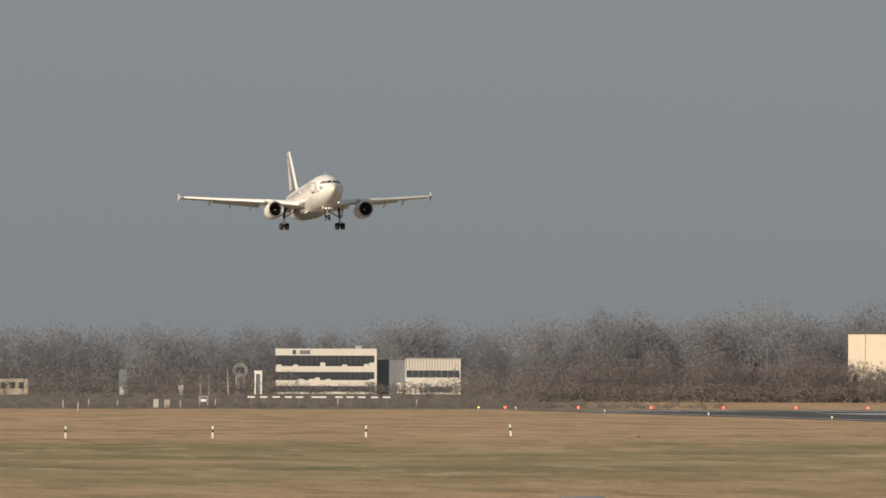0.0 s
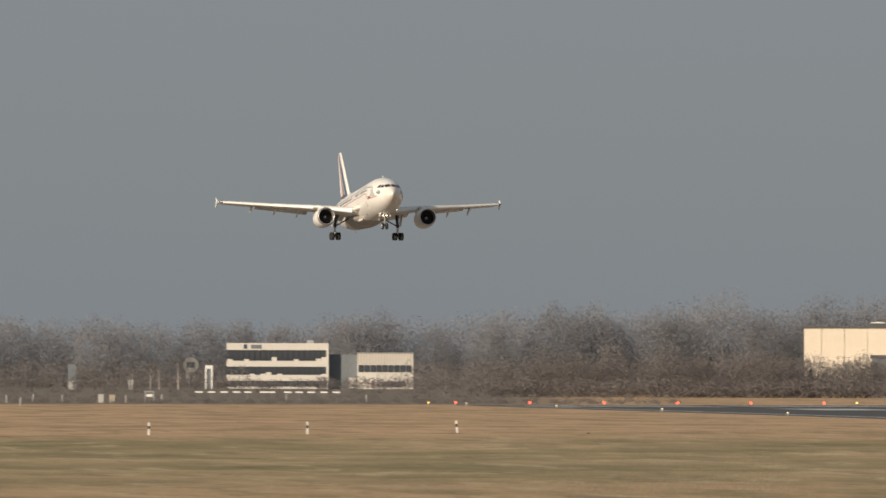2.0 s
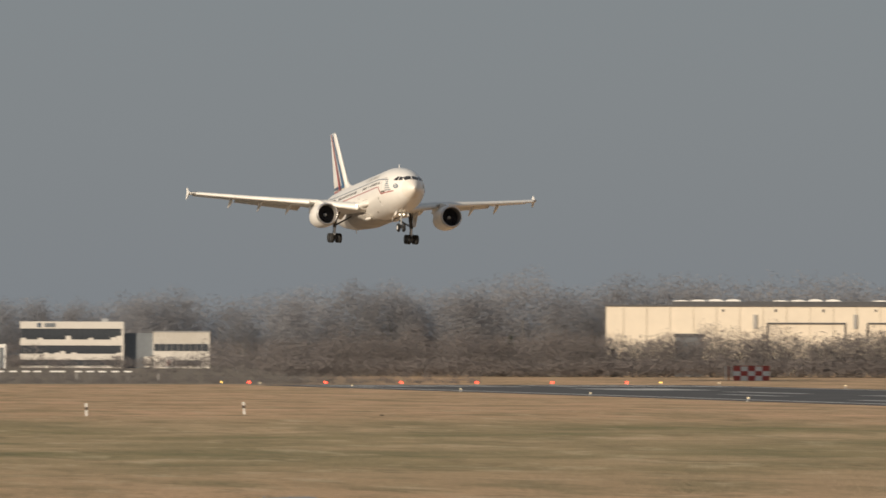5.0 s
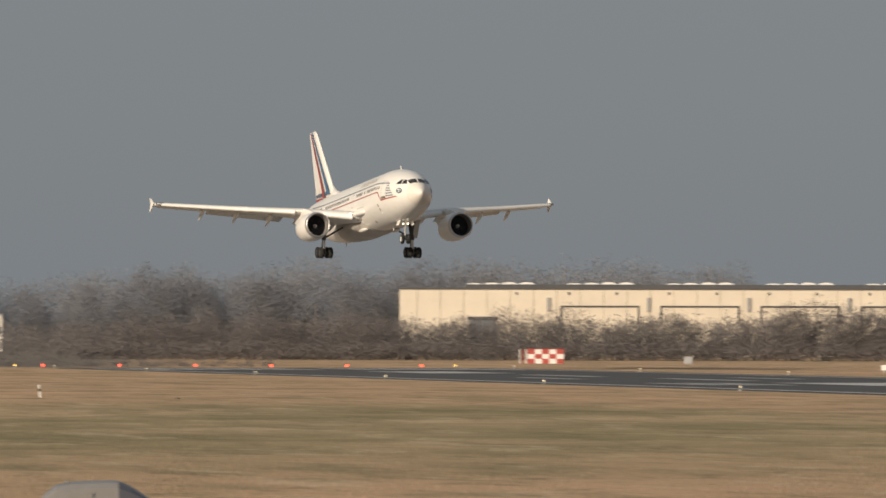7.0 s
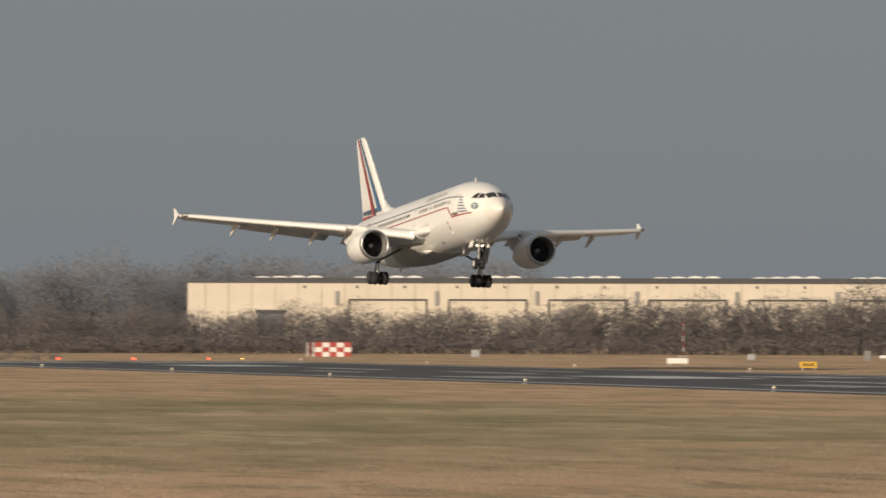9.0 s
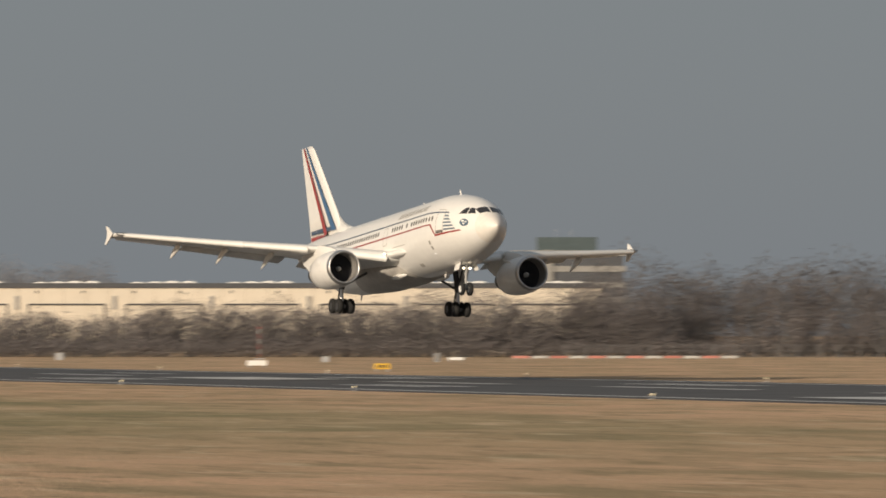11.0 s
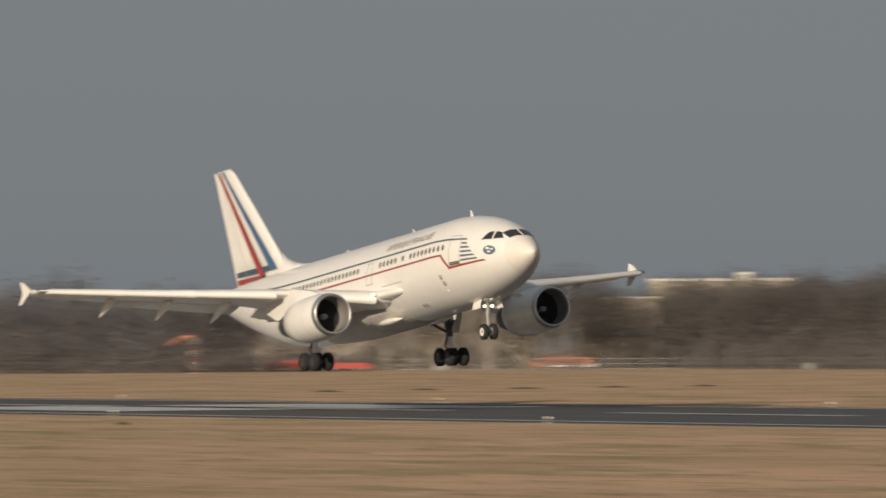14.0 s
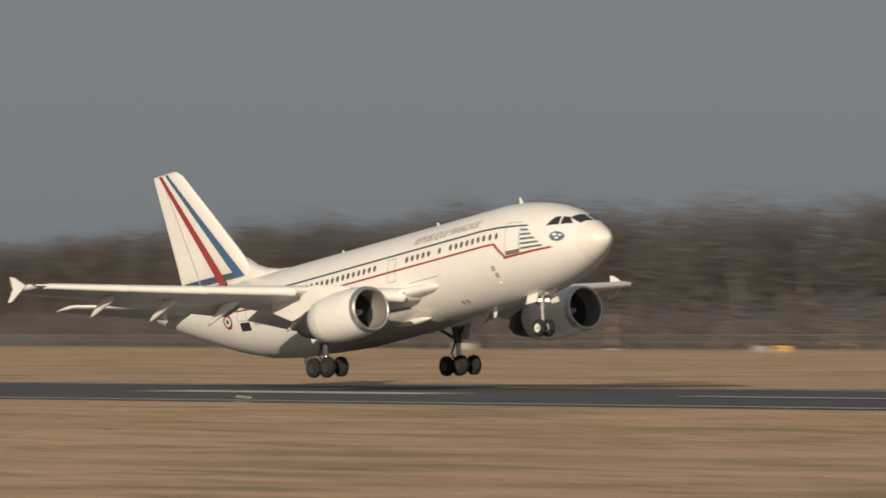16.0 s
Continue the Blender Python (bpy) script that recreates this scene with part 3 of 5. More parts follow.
def marker_posts():
    first = None
    for k, (x, y, lean) in enumerate(((33.0, 369.0, 0), (42.1, 370.5, 1), (52.3, 376.0, 0), (63.3, 387.5, -6))):
        if first is None:
            t = first = thing("marker_post", pose(x, y, 0, 0, lean, 0), "white marker post with a black band standing in grass", "post", "marker posts")
            part("shaft", box(0, 0, 0.36, 0.11, 0.09, 0.72, 0.015), SIGN_WHITE, t)
            part("band", box(0, 0, 0.45, 0.12, 0.10, 0.18), SIGN_BLACK, t, "black band")
            part("cap", box(0, 0, 0.73, 0.12, 0.10, 0.03), SIGN_WHITE, t)
        else:
            copy_thing(first, pose(x, y, 0, 0, lean, 0))
    first = None
    for x, y, lean in ((66.5, 690, 4), (71.9, 760, 0), (78.0, 790, 8), (79.5, 770, 0), (86.5, 765, 0), (95.0, 800, 2), (112.6, 815, 0), (120.5, 800, 0), (62.4, 780, 0)):
        if first is None:
            first = t = thing("fence_stake", pose(x, y, 0, 0, lean, 0), "thin pale stake standing in dry grass", "post", "stakes")
            part("stake", box(0, 0, 0.45, 0.13, 0.10, 0.9, 0.02), DULL_WHITE, t)
            part("tip", box(0, 0, 0.91, 0.12, 0.09, 0.05), STEEL, t)
        else:
            copy_thing(first, pose(x, y, 0, 0, lean, 0))


def approach_bars():
    first = None
    for x, y in [(104.6 + q + 2.55, 859.2 - 0.13 * q) for q in (0, 1.65, 3.3, 4.95, 6.4, 8.5, 9.5, 11.65, 13.15, 14.7, 16.4, 18.0)]:
        if first is None:
            first = t = thing("approach_light_bar", facing(x, y), "short white approach light bar on a thin post", "approach light", "approach light bars")
            part("bar", box(0, 0, 1.0, 1.0, 0.2, 0.2, 0.04), SIGN_WHITE, t)
            part("post", tube([(0, 0, 0), (0, 0, 0.9)], [0.03, 0.025], 8), FENCE_GREY, t)
            part("base", box(0, 0, 0.04, 0.3, 0.3, 0.08), FENCE_GREY, t)
        else:
            copy_thing(first, facing(x, y))


def gantry():
    t = thing("steel_frame_gate", facing(90.5, 775), "small steel frame with a white panel", "frame")
    for s in (-1, 1):
        part("post", box(s * 0.5, 0, 0.65, 0.12, 0.12, 1.3), STEEL, t)
    part("beam", box(0, 0, 1.3, 1.2, 0.14, 0.14), STEEL, t)
    part("panel", box(0.0, 0.0, 0.85, 0.7, 0.08, 0.32), SIGN_WHITE, t, "white panel")


def banded_mast(x, y, h, label, sock=False):
    t = thing("windsock_mast" if sock else "banded_mast", facing(x, y), label, "windsock" if sock else "mast")
    n = 6
    for s in (-0.45, 0.45) if sock else (0.0,):
        for k in range(n):
            part("mast_section", tube([(s, 0, h * k / n), (s, 0, h * (k + 1) / n)], [0.045, 0.045], 10), SIGN_RED if k % 2 == 0 else SIGN_WHITE, t)
    part("base", box(0, 0, 0.08, 1.4, 0.8, 0.16), CONCRETE, t)
    if sock:
        for k in range(4):
            part("brace", tube([(-0.45, 0, h * (k + 0.1) / 4), (0.45, 0, h * (k + 1) / 4)], [0.025, 0.025], 6), SIGN_RED, t)
        pts = [(-0.2 - 0.75 * k, 0, h + 0.2 - 0.06 * k * k) for k in range(6)]
        for k in range(5):
            part("sock_ring", tube(pts[k:k + 2], [0.22 - 0.028 * k, 0.22 - 0.028 * (k + 1)], 12), ORANGE if k % 2 == 0 else SALMON, t, "orange cloth band")
    else:
        part("lamp", lathe([(h, 0.001), (h, 0.14), (h + 0.25, 0.14), (h + 0.3, 0.001)], 10), SIGN_RED, t).matrix_basis = pose(0, 0, 0, 0, -90, 0)


def wheel(parent, x, y, r, w):
    tyre = part("tyre", lathe([(-w / 2, r * 0.55), (-w / 2, r * 0.92), (-w * 0.3, r), (w * 0.3, r), (w / 2, r * 0.92), (w / 2, r * 0.55)], 18), RUBBER, parent)
    tyre.matrix_basis = pose(x, y, r, 0, 0, 90)
    rim = part("rim", lathe([(-w * 0.4, 0.001), (-w * 0.4, r * 0.56), (w * 0.4, r * 0.56), (w * 0.4, 0.001)], 14), STEEL, tyre)
    return tyre


def truck(x, y, cargo, cab, label, length=7.5, off=0.0, h=2.2, skirt=None):
    t = thing("service_truck", facing(x, y, 0, off), label, "truck")
    part("chassis", box(0, 1.1, 0.62, length, 1.7, 0.25), SIGN_BLACK, t)
    part("cargo_box", box(length * 0.1, 1.1, 0.75 + (h - 0.75) / 2, length * 0.72, 2.2, h - 0.75, 0.06), cargo, t, "box body")
    part("side_skirt", box(length * 0.12, 0.1, 0.72, length * 0.85, 0.14, 0.5), skirt or SIGN_WHITE, t, "low side board")
    part("cab", box(-length * 0.39, 1.1, 1.25, length * 0.2, 2.0, 1.5, 0.12), cab, t)
    part("cab_window", box(-length * 0.39, 0.08, 1.6, length * 0.13, 0.06, 0.5), CAR_GLASS, t)
    part("windscreen", box(-length * 0.49, 1.1, 1.6, 0.06, 1.7, 0.55), CAR_GLASS, t)
    for wx in (-0.36, 0.22, 0.36):
        for wy in (0.25, 1.95):
            wheel(t, wx * length, wy, 0.42, 0.28)
    return t


def perimeter_fence():
    """Wire fence along the woods: posts, rails and thin upright wires."""
    pts = [(305, 868), (355, 872), (405, 888), (446, 900), (486, 872), (484, 790), (452, 690), (434, 600), (427, 500), (426, 410)]
    t = thing("perimeter_fence", pose(0, 0, 0), "grey wire mesh perimeter fence before the woods", "fence")
    post = box(0, 0, 0.95, 0.12, 0.12, 1.9)
    first = part("post", post, FENCE_GREY, t)
    first.matrix_basis = pose(pts[0][0], pts[0][1], 0)
    bm = bmesh.new()
    for a, b in zip(pts, pts[1:]):
        a, b = Vector((*a, 0)), Vector((*b, 0))
        n = int((b - a).length / 3.2)
        ang = math.degrees(math.atan2(b.y - a.y, b.x - a.x))
        for k in range(1, n + 1):
            p = a.lerp(b, k / n)
            share("post", first.data, t, pose(p.x, p.y, 0, 0, 0, ang))
        for z in (0.2, 1.0, 1.85):
            tube([a + Vector((0, 0, z)), b + Vector((0, 0, z))], [0.03, 0.03], 4, bm)
        m = int((b - a).length / 0.4)
        for k in range(m):
            p = a.lerp(b, k / m)
            q = [bm.verts.new(p + Vector(o)) for o in ((0, 0, 0.1), (0.025, 0, 0.1), (0.025, 0, 1.85), (0, 0, 1.85))]
            bm.faces.new(q)
    part("mesh_wire", bm, FENCE_GREY, t, "grey wire mesh")


def red_barrier():
    """Red and white boards lying along the far taxiway edge."""
    first = {}
    for k in range(12):
        x, y = 291 + 2.55 * k, 846.5 - 0.7 * k
        mt = (FADED_RED, DULL_WHITE)[k % 2]
        t = thing("barrier_board", facing(x, y, 0, 6 * ((k * 7) % 3 - 1)), ("low faded red barrier board on feet", "low white barrier board on feet")[k % 2], "barrier", "barrier boards")
        part("board", box(0, 0, 0.26, 2.3, 0.25, 0.34, 0.05), mt, t)
        for s in (-0.8, 0.8):
            part("foot", box(s, 0, 0.05, 0.2, 0.5, 0.1), STEEL, t)


def molehills():
    for x, y, w in ((216.2, 441.5, 3.0), (232.0, 454.1, 3.2), (245.3, 459.9, 3.6), (258.0, 466.1, 3.2), (68.6, 371.8, 0.5), (101.3, 225.5, 0.8), (271, 472, 3.4)):
        bm = bmesh.new()
        rnd = random.Random(int(x))
        rings = []
        for q in range(5):
            r = w / 2 * (1 - q / 4.2)
            rings.append([(r * math.cos(a) * (1 + rnd.uniform(-.12, .12)), r * 0.8 * math.sin(a) * (1 + rnd.uniform(-.12, .12)), 0.16 * (q / 4) ** 0.7 + rnd.uniform(0, .02) - 0.01) for a in (2 * math.pi * k / 14 for k in range(14))])
        loft(rings, bm=bm)
        ob = part("earth_mound", bm, DIRT)
        ob.matrix_basis = pose(x, y, 0)
        tagged(ob, "low mound of dark turned earth in the turf", "earth mound", "earth mounds")


def equipment_hood():
    """Grey hood standing in for a car roof: flat top, sloped ends, ribs, hatch."""
    t = thing("equipment_hood", pose(23.15, 136.9, 0, 0, 0, -9.6), "low grey sheet-metal stand-in for a car roof in the grass", "equipment hood")
    prof = [(-1.35, 0.05), (-1.05, 0.42), (-0.82, 0.60), (-0.45, 0.665), (0.30, 0.69), (0.48, 0.68), (0.75, 0.56), (1.15, 0.30), (1.45, 0.05)]
    rows = []
    for x, z in prof:
        rows.append([(x, -0.75, 0.02), (x, -0.72, z * 0.8), (x, -0.62, z * 0.95), (x, -0.45, z), (x, 0.45, z), (x, 0.62, z * 0.95), (x, 0.72, z * 0.8), (x, 0.75, 0.02)])
    part("shell", loft(rows[:6]), CAR_GREY, t, "grey metal shell", smooth=False)
    part("end_panel", loft([rows[5], rows[6], rows[7], rows[8]]), CAR_GLASS, t, "darker blue-grey sloping end")
    for x in (-0.6, -0.05):
        part("rib", box(x, 0, 0.675, 0.05, 0.9, 0.03), CAR_GREY, t)
    part("hatch", box(-0.3, -0.745, 0.3, 0.5, 0.04, 0.3), CAR_GREY, t)
    part("base_frame", box(0, 0, 0.04, 2.9, 1.6, 0.08), STEEL, t)


checkered_hut()
cabinet(82.9, 759, 0.65, 0.9, 0.6, "pale equipment cabinet standing in grass", DULL_WHITE)
cabinet(84.1, 758, 0.7, 0.85, 0.6, "beige equipment cabinet standing in grass", WALL_BEIGE)
cabinet(219.5, 827, 1.1, 0.85, 0.8, "grey equipment cabinet beside the runway", STEEL)
cabinet(235.0, 758, 0.9, 0.6, 0.6, "small pale cabinet beside the runway", STEEL)
cabinet(249.5, 758, 0.8, 1.0, 0.7, "grey switch cabinet near bushes", FENCE_GREY)
cabinet(452.0, 893, 2.0, 0.8, 1.2, "pale low cabinet before the fence", CONCRETE)
cabinet(488.0, 834, 1.6, 0.9, 1.2, "pale low cabinet before the woods", CONCRETE)
cabinet(428.0, 560, 2.2, 0.7, 1.0, "pale low cabinet before the woods", CONCRETE)
sign_board(191.0, 641, 2.1, 0.55, SIGN_WHITE, "white rectangular airfield sign seen from behind")
sign_board(183.0, 573, 1.5, 0.55, SIGN_YELLOW, "yellow airfield sign with dark marks", 4)
sign_board(253.0, 761, 1.9, 0.35, SIGN_WHITE, "low white airfield board in the grass")
sign_board(388.5, 446.7, 1.3, 0.6, SIGN_YELLOW, "yellow airfield sign beside the far grass", 3)
sign_board(386.0, 447.5, 1.3, 0.6, CONCRETE, "pale airfield sign beside the far grass")
marker_posts()
approach_bars()
gantry()
banded_mast(253.2, 847, 4.2, "thin red and white banded mast near the hangar bushes")
banded_mast(386.5, 847, 5.6, "red and white lattice mast with an orange windsock", True)
banded_mast(427.0, 528, 4.3, "red and white banded mast before the woods")
truck(475.8, 895, SALMON, SALMON, "orange box truck with white side boards parked by the fence", 10.0)
truck(423.6, 893, TRUCK_RED, TRUCK_RED, "bright red low service truck parked by the fence", 7.5, 0, 1.9, TRUCK_RED)
truck(433.2, 889, SIGN_RED, SIGN_RED, "dull red low service truck parked by the fence", 7.0, 0, 1.4, SIGN_RED)
perimeter_fence()
red_barrier()
molehills()
equipment_hood()


# ---- winter trees ----
def tree_arrays(seed, h, spread, n_limb, n_sub, n_twig, twig_w=0.06, fork=0.25):
    """Vertices and quads of a bare tree: wood (trunk, limbs) and crown (branches, twigs)."""
    rnd = random.Random(seed)
    wood, crown = ([], []), ([], [])

    def prism(out, a, b, ra, rb, sides=4):
        d = (b - a).normalized()
        u = d.orthogonal().normalized()
        w = d.cross(u)
        k = len(out[0])
        for p, r in ((a, ra), (b, rb)):
            for s in range(sides):
                t = 2 * math.pi * s / sides
                out[0].append(tuple(p + r * (u * math.cos(t) + w * math.sin(t))))
        for s in range(sides):
            q = (s + 1) % sides
            out[1].append((k + s, k + q, k + sides + q, k + sides + s))

    def blade(out, a, b, wd):
        d = (b - a).normalized()
        u = d.cross(Vector((rnd.uniform(-1, 1), rnd.uniform(-1, 1), rnd.uniform(-1, 1)))).normalized() * wd / 2
        k = len(out[0])
        out[0].extend((tuple(a - u), tuple(a + u), tuple(b + u * 0.5), tuple(b - u * 0.5)))
        out[1].append((k, k + 1, k + 2, k + 3))

    r0 = 0.016 * h
    zc = fork + (1 - fork) * (0.42 if fork > 0.1 else 0.30)
    centre = Vector((0, 0, zc * h))
    shift = Vector((seed * 3.1, seed * 1.7, 0.5))

    def dome(u, k=1.0):
        """A point of the crown's uneven rounded envelope in the direction u."""
        k *= 1.0 + 0.20 * noise.noise(u * 1.9 + shift)
        return centre + Vector((u.x * spread * h * k, u.y * spread * h * k, u.z * h * k * ((1 - zc) if u.z > 0 else (zc - fork * 0.8))))

    def lean(u, s):
        return (u + Vector((rnd.uniform(-s, s), rnd.uniform(-s, s), rnd.uniform(-s, s)))).normalized()

    top = Vector((rnd.uniform(-.03, .03) * h, rnd.uniform(-.03, .03) * h, h * (zc + 0.12)))
    trunk = [Vector((0, 0, -0.1)), top * 0.35, top * 0.7, top]
    for k in range(3):
        prism(wood, trunk[k], trunk[k + 1], r0 * (1 - 0.25 * k), r0 * (0.75 - 0.25 * k), 6)
    for i in range(n_limb):
        z = 0.98 - (1.5 if fork > 0.1 else 1.75) * (i + 0.5) / n_limb
        az = i * 2.4 + rnd.uniform(-.35, .35)
        rr = math.sqrt(max(0.0, 1 - z * z))
        u = Vector((math.cos(az) * rr, math.sin(az) * rr, z))
        start = top * min(1.0, max(fork * 0.9, 0.35 + 0.5 * z))
        end = dome(u, 0.78)
        bow = start.lerp(end, 0.5) + Vector((0, 0, -0.02 * h + rnd.uniform(-.02, .02) * h))
        prism(wood, start, bow, r0 * 0.24, r0 * 0.15, 3)
        prism(wood, bow, end, r0 * 0.15, r0 * 0.05, 3)
        for j in range(n_sub):
            g = rnd.uniform(0.35, 1.0)
            s = start.lerp(bow, g * 2) if g < 0.5 else bow.lerp(end, g * 2 - 1)
            tip = dome(lean(u, 0.62), rnd.uniform(0.55, 0.90))
            e = (tip - s).normalized()
            blade(crown, s, tip, r0 * 0.16)
            for q in range(n_twig):
                if q % 3:
                    a = dome(lean(u, 0.8), rnd.uniform(0.55, 0.93))
                else:
                    a = s.lerp(tip, rnd.uniform(0.25, 1.0)) + Vector((rnd.gauss(0, 1), rnd.gauss(0, 1), rnd.gauss(0, 0.8))) * h * 0.02
                w = (e * 0.6 + Vector((rnd.uniform(-1, 1), rnd.uniform(-1, 1), rnd.uniform(-.5, .9)))).normalized()
                a.z = max(a.z, 0.02 * h)
                blade(crown, a, a + w * twig_w * rnd.uniform(3.5, 6.0), twig_w * rnd.uniform(0.7, 1.2))
    return wood, crown


def evergreen_arrays(seed, h):
    """Dark conifer: trunk and drooping tiers of needle sprays."""
    rnd = random.Random(seed)
    wood, crown = ([], []), ([], [])
    for k in range(5):
        t = 2 * math.pi * k / 5
        wood[0].extend([(0.12 * math.cos(t), 0.12 * math.sin(t), 0), (0.03 * math.cos(t), 0.03 * math.sin(t), h)])
    for k in range(5):
        q = (k + 1) % 5
        wood[1].append((2 * k, 2 * q, 2 * q + 1, 2 * k + 1))
    for i in range(900):
        z = h * (0.05 + 0.95 * rnd.random() ** 1.2)
        r = (1 - z / h) * h * 0.32 + 0.15
        az = rnd.uniform(0, 6.283)
        r1 = r * rnd.uniform(0.4, 1.08)
        a = Vector((math.cos(az) * r1 * 0.6, math.sin(az) * r1 * 0.6, z))
        b = Vector((math.cos(az) * r1, math.sin(az) * r1, z - 0.12 * r1 + rnd.uniform(-.1, .2)))
        u = (b - a).cross(Vector((rnd.uniform(-1, 1), rnd.uniform(-1, 1), 1))).normalized() * rnd.uniform(0.1, 0.2)
        k = len(crown[0])
        crown[0].extend((tuple(a - u), tuple(a + u), tuple(b + u * 0.5), tuple(b - u * 0.5)))
        crown[1].append((k, k + 1, k + 2, k + 3))
    return wood, crown


def mesh_of(name, arrays, mat):
    me = bpy.data.meshes.new(name)
    me.from_pydata(arrays[0], [], arrays[1])
    me.materials.append(mat)
    me.polygons.foreach_set("use_smooth", [True] * len(me.polygons))
    return me


def tree_kind(name, arrays, label, category, wood_mat, crown_mat):
    t = thing(name, pose(0, 0, -80), label, category)
    o = new("trunk", mesh_of("trunk", arrays[0], wood_mat))
    o.parent = t
    o = new("crown", mesh_of("crown", arrays[1], crown_mat))
    o.parent = t
    return t


def along(pts, step, jitter, rnd):
    """Points along a polyline, about step apart."""
    out = []
    for a, b in zip(pts, pts[1:]):
        a, b = Vector(a), Vector(b)
        n = max(1, int((b - a).length / step))
        for k in range(n):
            p = a.lerp(b, (k + rnd.uniform(0.2, 0.8)) / n)
            out.append((p.x + rnd.uniform(-jitter, jitter), p.y + rnd.uniform(-jitter, jitter)))
    return out


def plant():
    rnd = random.Random(11)
    tall = [tree_kind("bare_tree", tree_arrays(s, 16.0, sp, 13, 6, 26, 0.105, 0.20), "leafless grey-brown winter tree at the edge of the woods", "tree", BARK, TWIG) for s, sp in ((1, .36), (2, .42), (3, .32), (4, .46))]
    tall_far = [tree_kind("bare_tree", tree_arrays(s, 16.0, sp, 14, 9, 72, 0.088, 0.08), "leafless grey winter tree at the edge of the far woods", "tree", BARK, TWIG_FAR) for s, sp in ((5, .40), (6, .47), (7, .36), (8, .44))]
    # Paler BRUSH twigs instead of TWIG: haze put into the colour here too.
    tall_mid = [tree_kind("bare_tree", tree_arrays(s, 16.0, sp, 13, 6, 26, 0.11, 0.16), "leafless grey-brown winter tree behind the fence", "tree", BARK, BRUSH) for s, sp in ((14, .36), (15, .42), (16, .34))]
    low = [tree_kind("bare_bush", tree_arrays(s + 20, 7.0, sp, 12, 6, 36, 0.062, 0.04), "leafless brown winter bush with fine twigs", "bush", BARK, BRUSH) for s, sp in ((1, .52), (2, .6), (3, .46))]
    birch = [tree_kind("birch_tree", tree_arrays(s + 40, 11.0, .26, 9, 6, 16, 0.05), "slim pale-barked birch without leaves", "tree", BIRCH, TWIG) for s in (1, 2)]
    fir = [tree_kind("evergreen_tree", evergreen_arrays(s, 7.0), "dark evergreen conifer among bare bushes", "tree", BARK, EVERGREEN) for s in (1, 2)]
    used = set()

    def put(kind, x, y, h, base, group):
        src = rnd.choice(kind)
        s = h / base
        m = pose(x, y, 0, 0, 0, rnd.uniform(0, 360)) @ Matrix.Diagonal((s * rnd.uniform(0.9, 1.15), s * rnd.uniform(0.9, 1.15), s, 1))
        if src.name in used:
            o = copy_thing(src, pose(0, 0, 0))
        else:
            o = src
            used.add(src.name)
        o.matrix_basis = m
        tagged(o, group=group)

    def swell(x, y):
        """Height of the woods, rising and falling in groups."""
        return 18.3 + 3.0 * noise.noise((x * 0.055, y * 0.01, 2.2)) + 2.4 * noise.noise((x * 0.017, 0.4, 7.1)) + 5.0 * min(1.0, max(0.0, (x - 235) / 60))

    # woods behind the office and the long hangar
    for x, y in along([(112, 1560), (200, 1548), (300, 1545), (420, 1535)], 8.6, 2.0, rnd):
        put(tall_far, x, y, swell(x, y) * rnd.uniform(0.80, 1.06), 16, "edge of the far woods")
    # woods on the far side of the runway
    for x, y in along([(322, 915), (372, 905), (412, 905), (436, 935)], 3.2, 2.0, rnd):
        put(tall_mid, x, y, rnd.uniform(10.5, 15.0), 16, "edge of the near woods")
    for x, y in along([(446, 940), (494, 915)], 3.4, 2.0, rnd):
        put(birch, x, y, rnd.uniform(9, 14), 11, "thin trees before the arched hangar")
    for x, y in along([(500, 905), (497, 820), (474, 720), (452, 620), (442, 530), (440, 420)], 4.4, 2.2, rnd):
        put(tall, x, y, rnd.uniform(0.86, 1.04) * (16.0 + 4.2 * min(1.0, max(0.0, (800 - y) / 180))), 16, "edge of the near woods")
    for x, y in along([(487, 934), (503, 922)], 2.2, 2.0, rnd) + along([(514, 940), (544, 925)], 3.6, 2.5, rnd) + along([(448, 952), (490, 935)], 4.2, 2.0, rnd):
        put(tall, x, y, rnd.uniform(14.5, 19.5), 16, "edge of the near woods")
    # bushes before the long hangar and along the fence
    for x, y in along([(170, 985), (205, 950), (250, 940), (300, 912), (335, 905)], 3.4, 1.6, rnd):
        put(low, x, y, rnd.uniform(5.6, 8.8) + (1.4 if x > 262 else 0) + 2.2 * min(1.0, max(0.0, (x - 275) / 30)), 7, "bushes before the hangar")
    for x, y in along([(340, 895), (400, 893), (446, 908), (492, 884), (490, 795), (458, 690), (441, 600), (433, 500)], 5.0, 1.8, rnd):
        put(low, x, y, rnd.uniform(3.0, 6.0), 7, "bushes along the woods")
    for x, y in along([(196, 975), (214, 965)], 2.2, 1.4, rnd):
        put(fir, x, y, rnd.uniform(4.0, 6.2), 7, "evergreens before the hangar")
    for x, y in ((155, 1345), (158, 1338), (160.5, 1344), (164, 1340), (167, 1346), (226, 1390), (228, 1392), (237, 1385), (246, 1380), (262, 1370)):
        put(birch, x, y, rnd.uniform(6, 8.5), 11, "birches by the office")

    # the depth of the woods, too many to count
    def mass(name, spots, hs, seeds, mats, label, base, **kw):
        vs, fs, mi = [], [], []
        kinds = [tree_arrays(s, base, **kw) for s in seeds]
        packed = []
        for wood, crown in kinds:
            v = np.array(wood[0] + crown[0])
            f = np.array(wood[1] + [tuple(i + len(wood[0]) for i in q) for q in crown[1]])
            packed.append((v, f, np.array([0] * len(wood[1]) + [1] * len(crown[1]))))
        n = 0
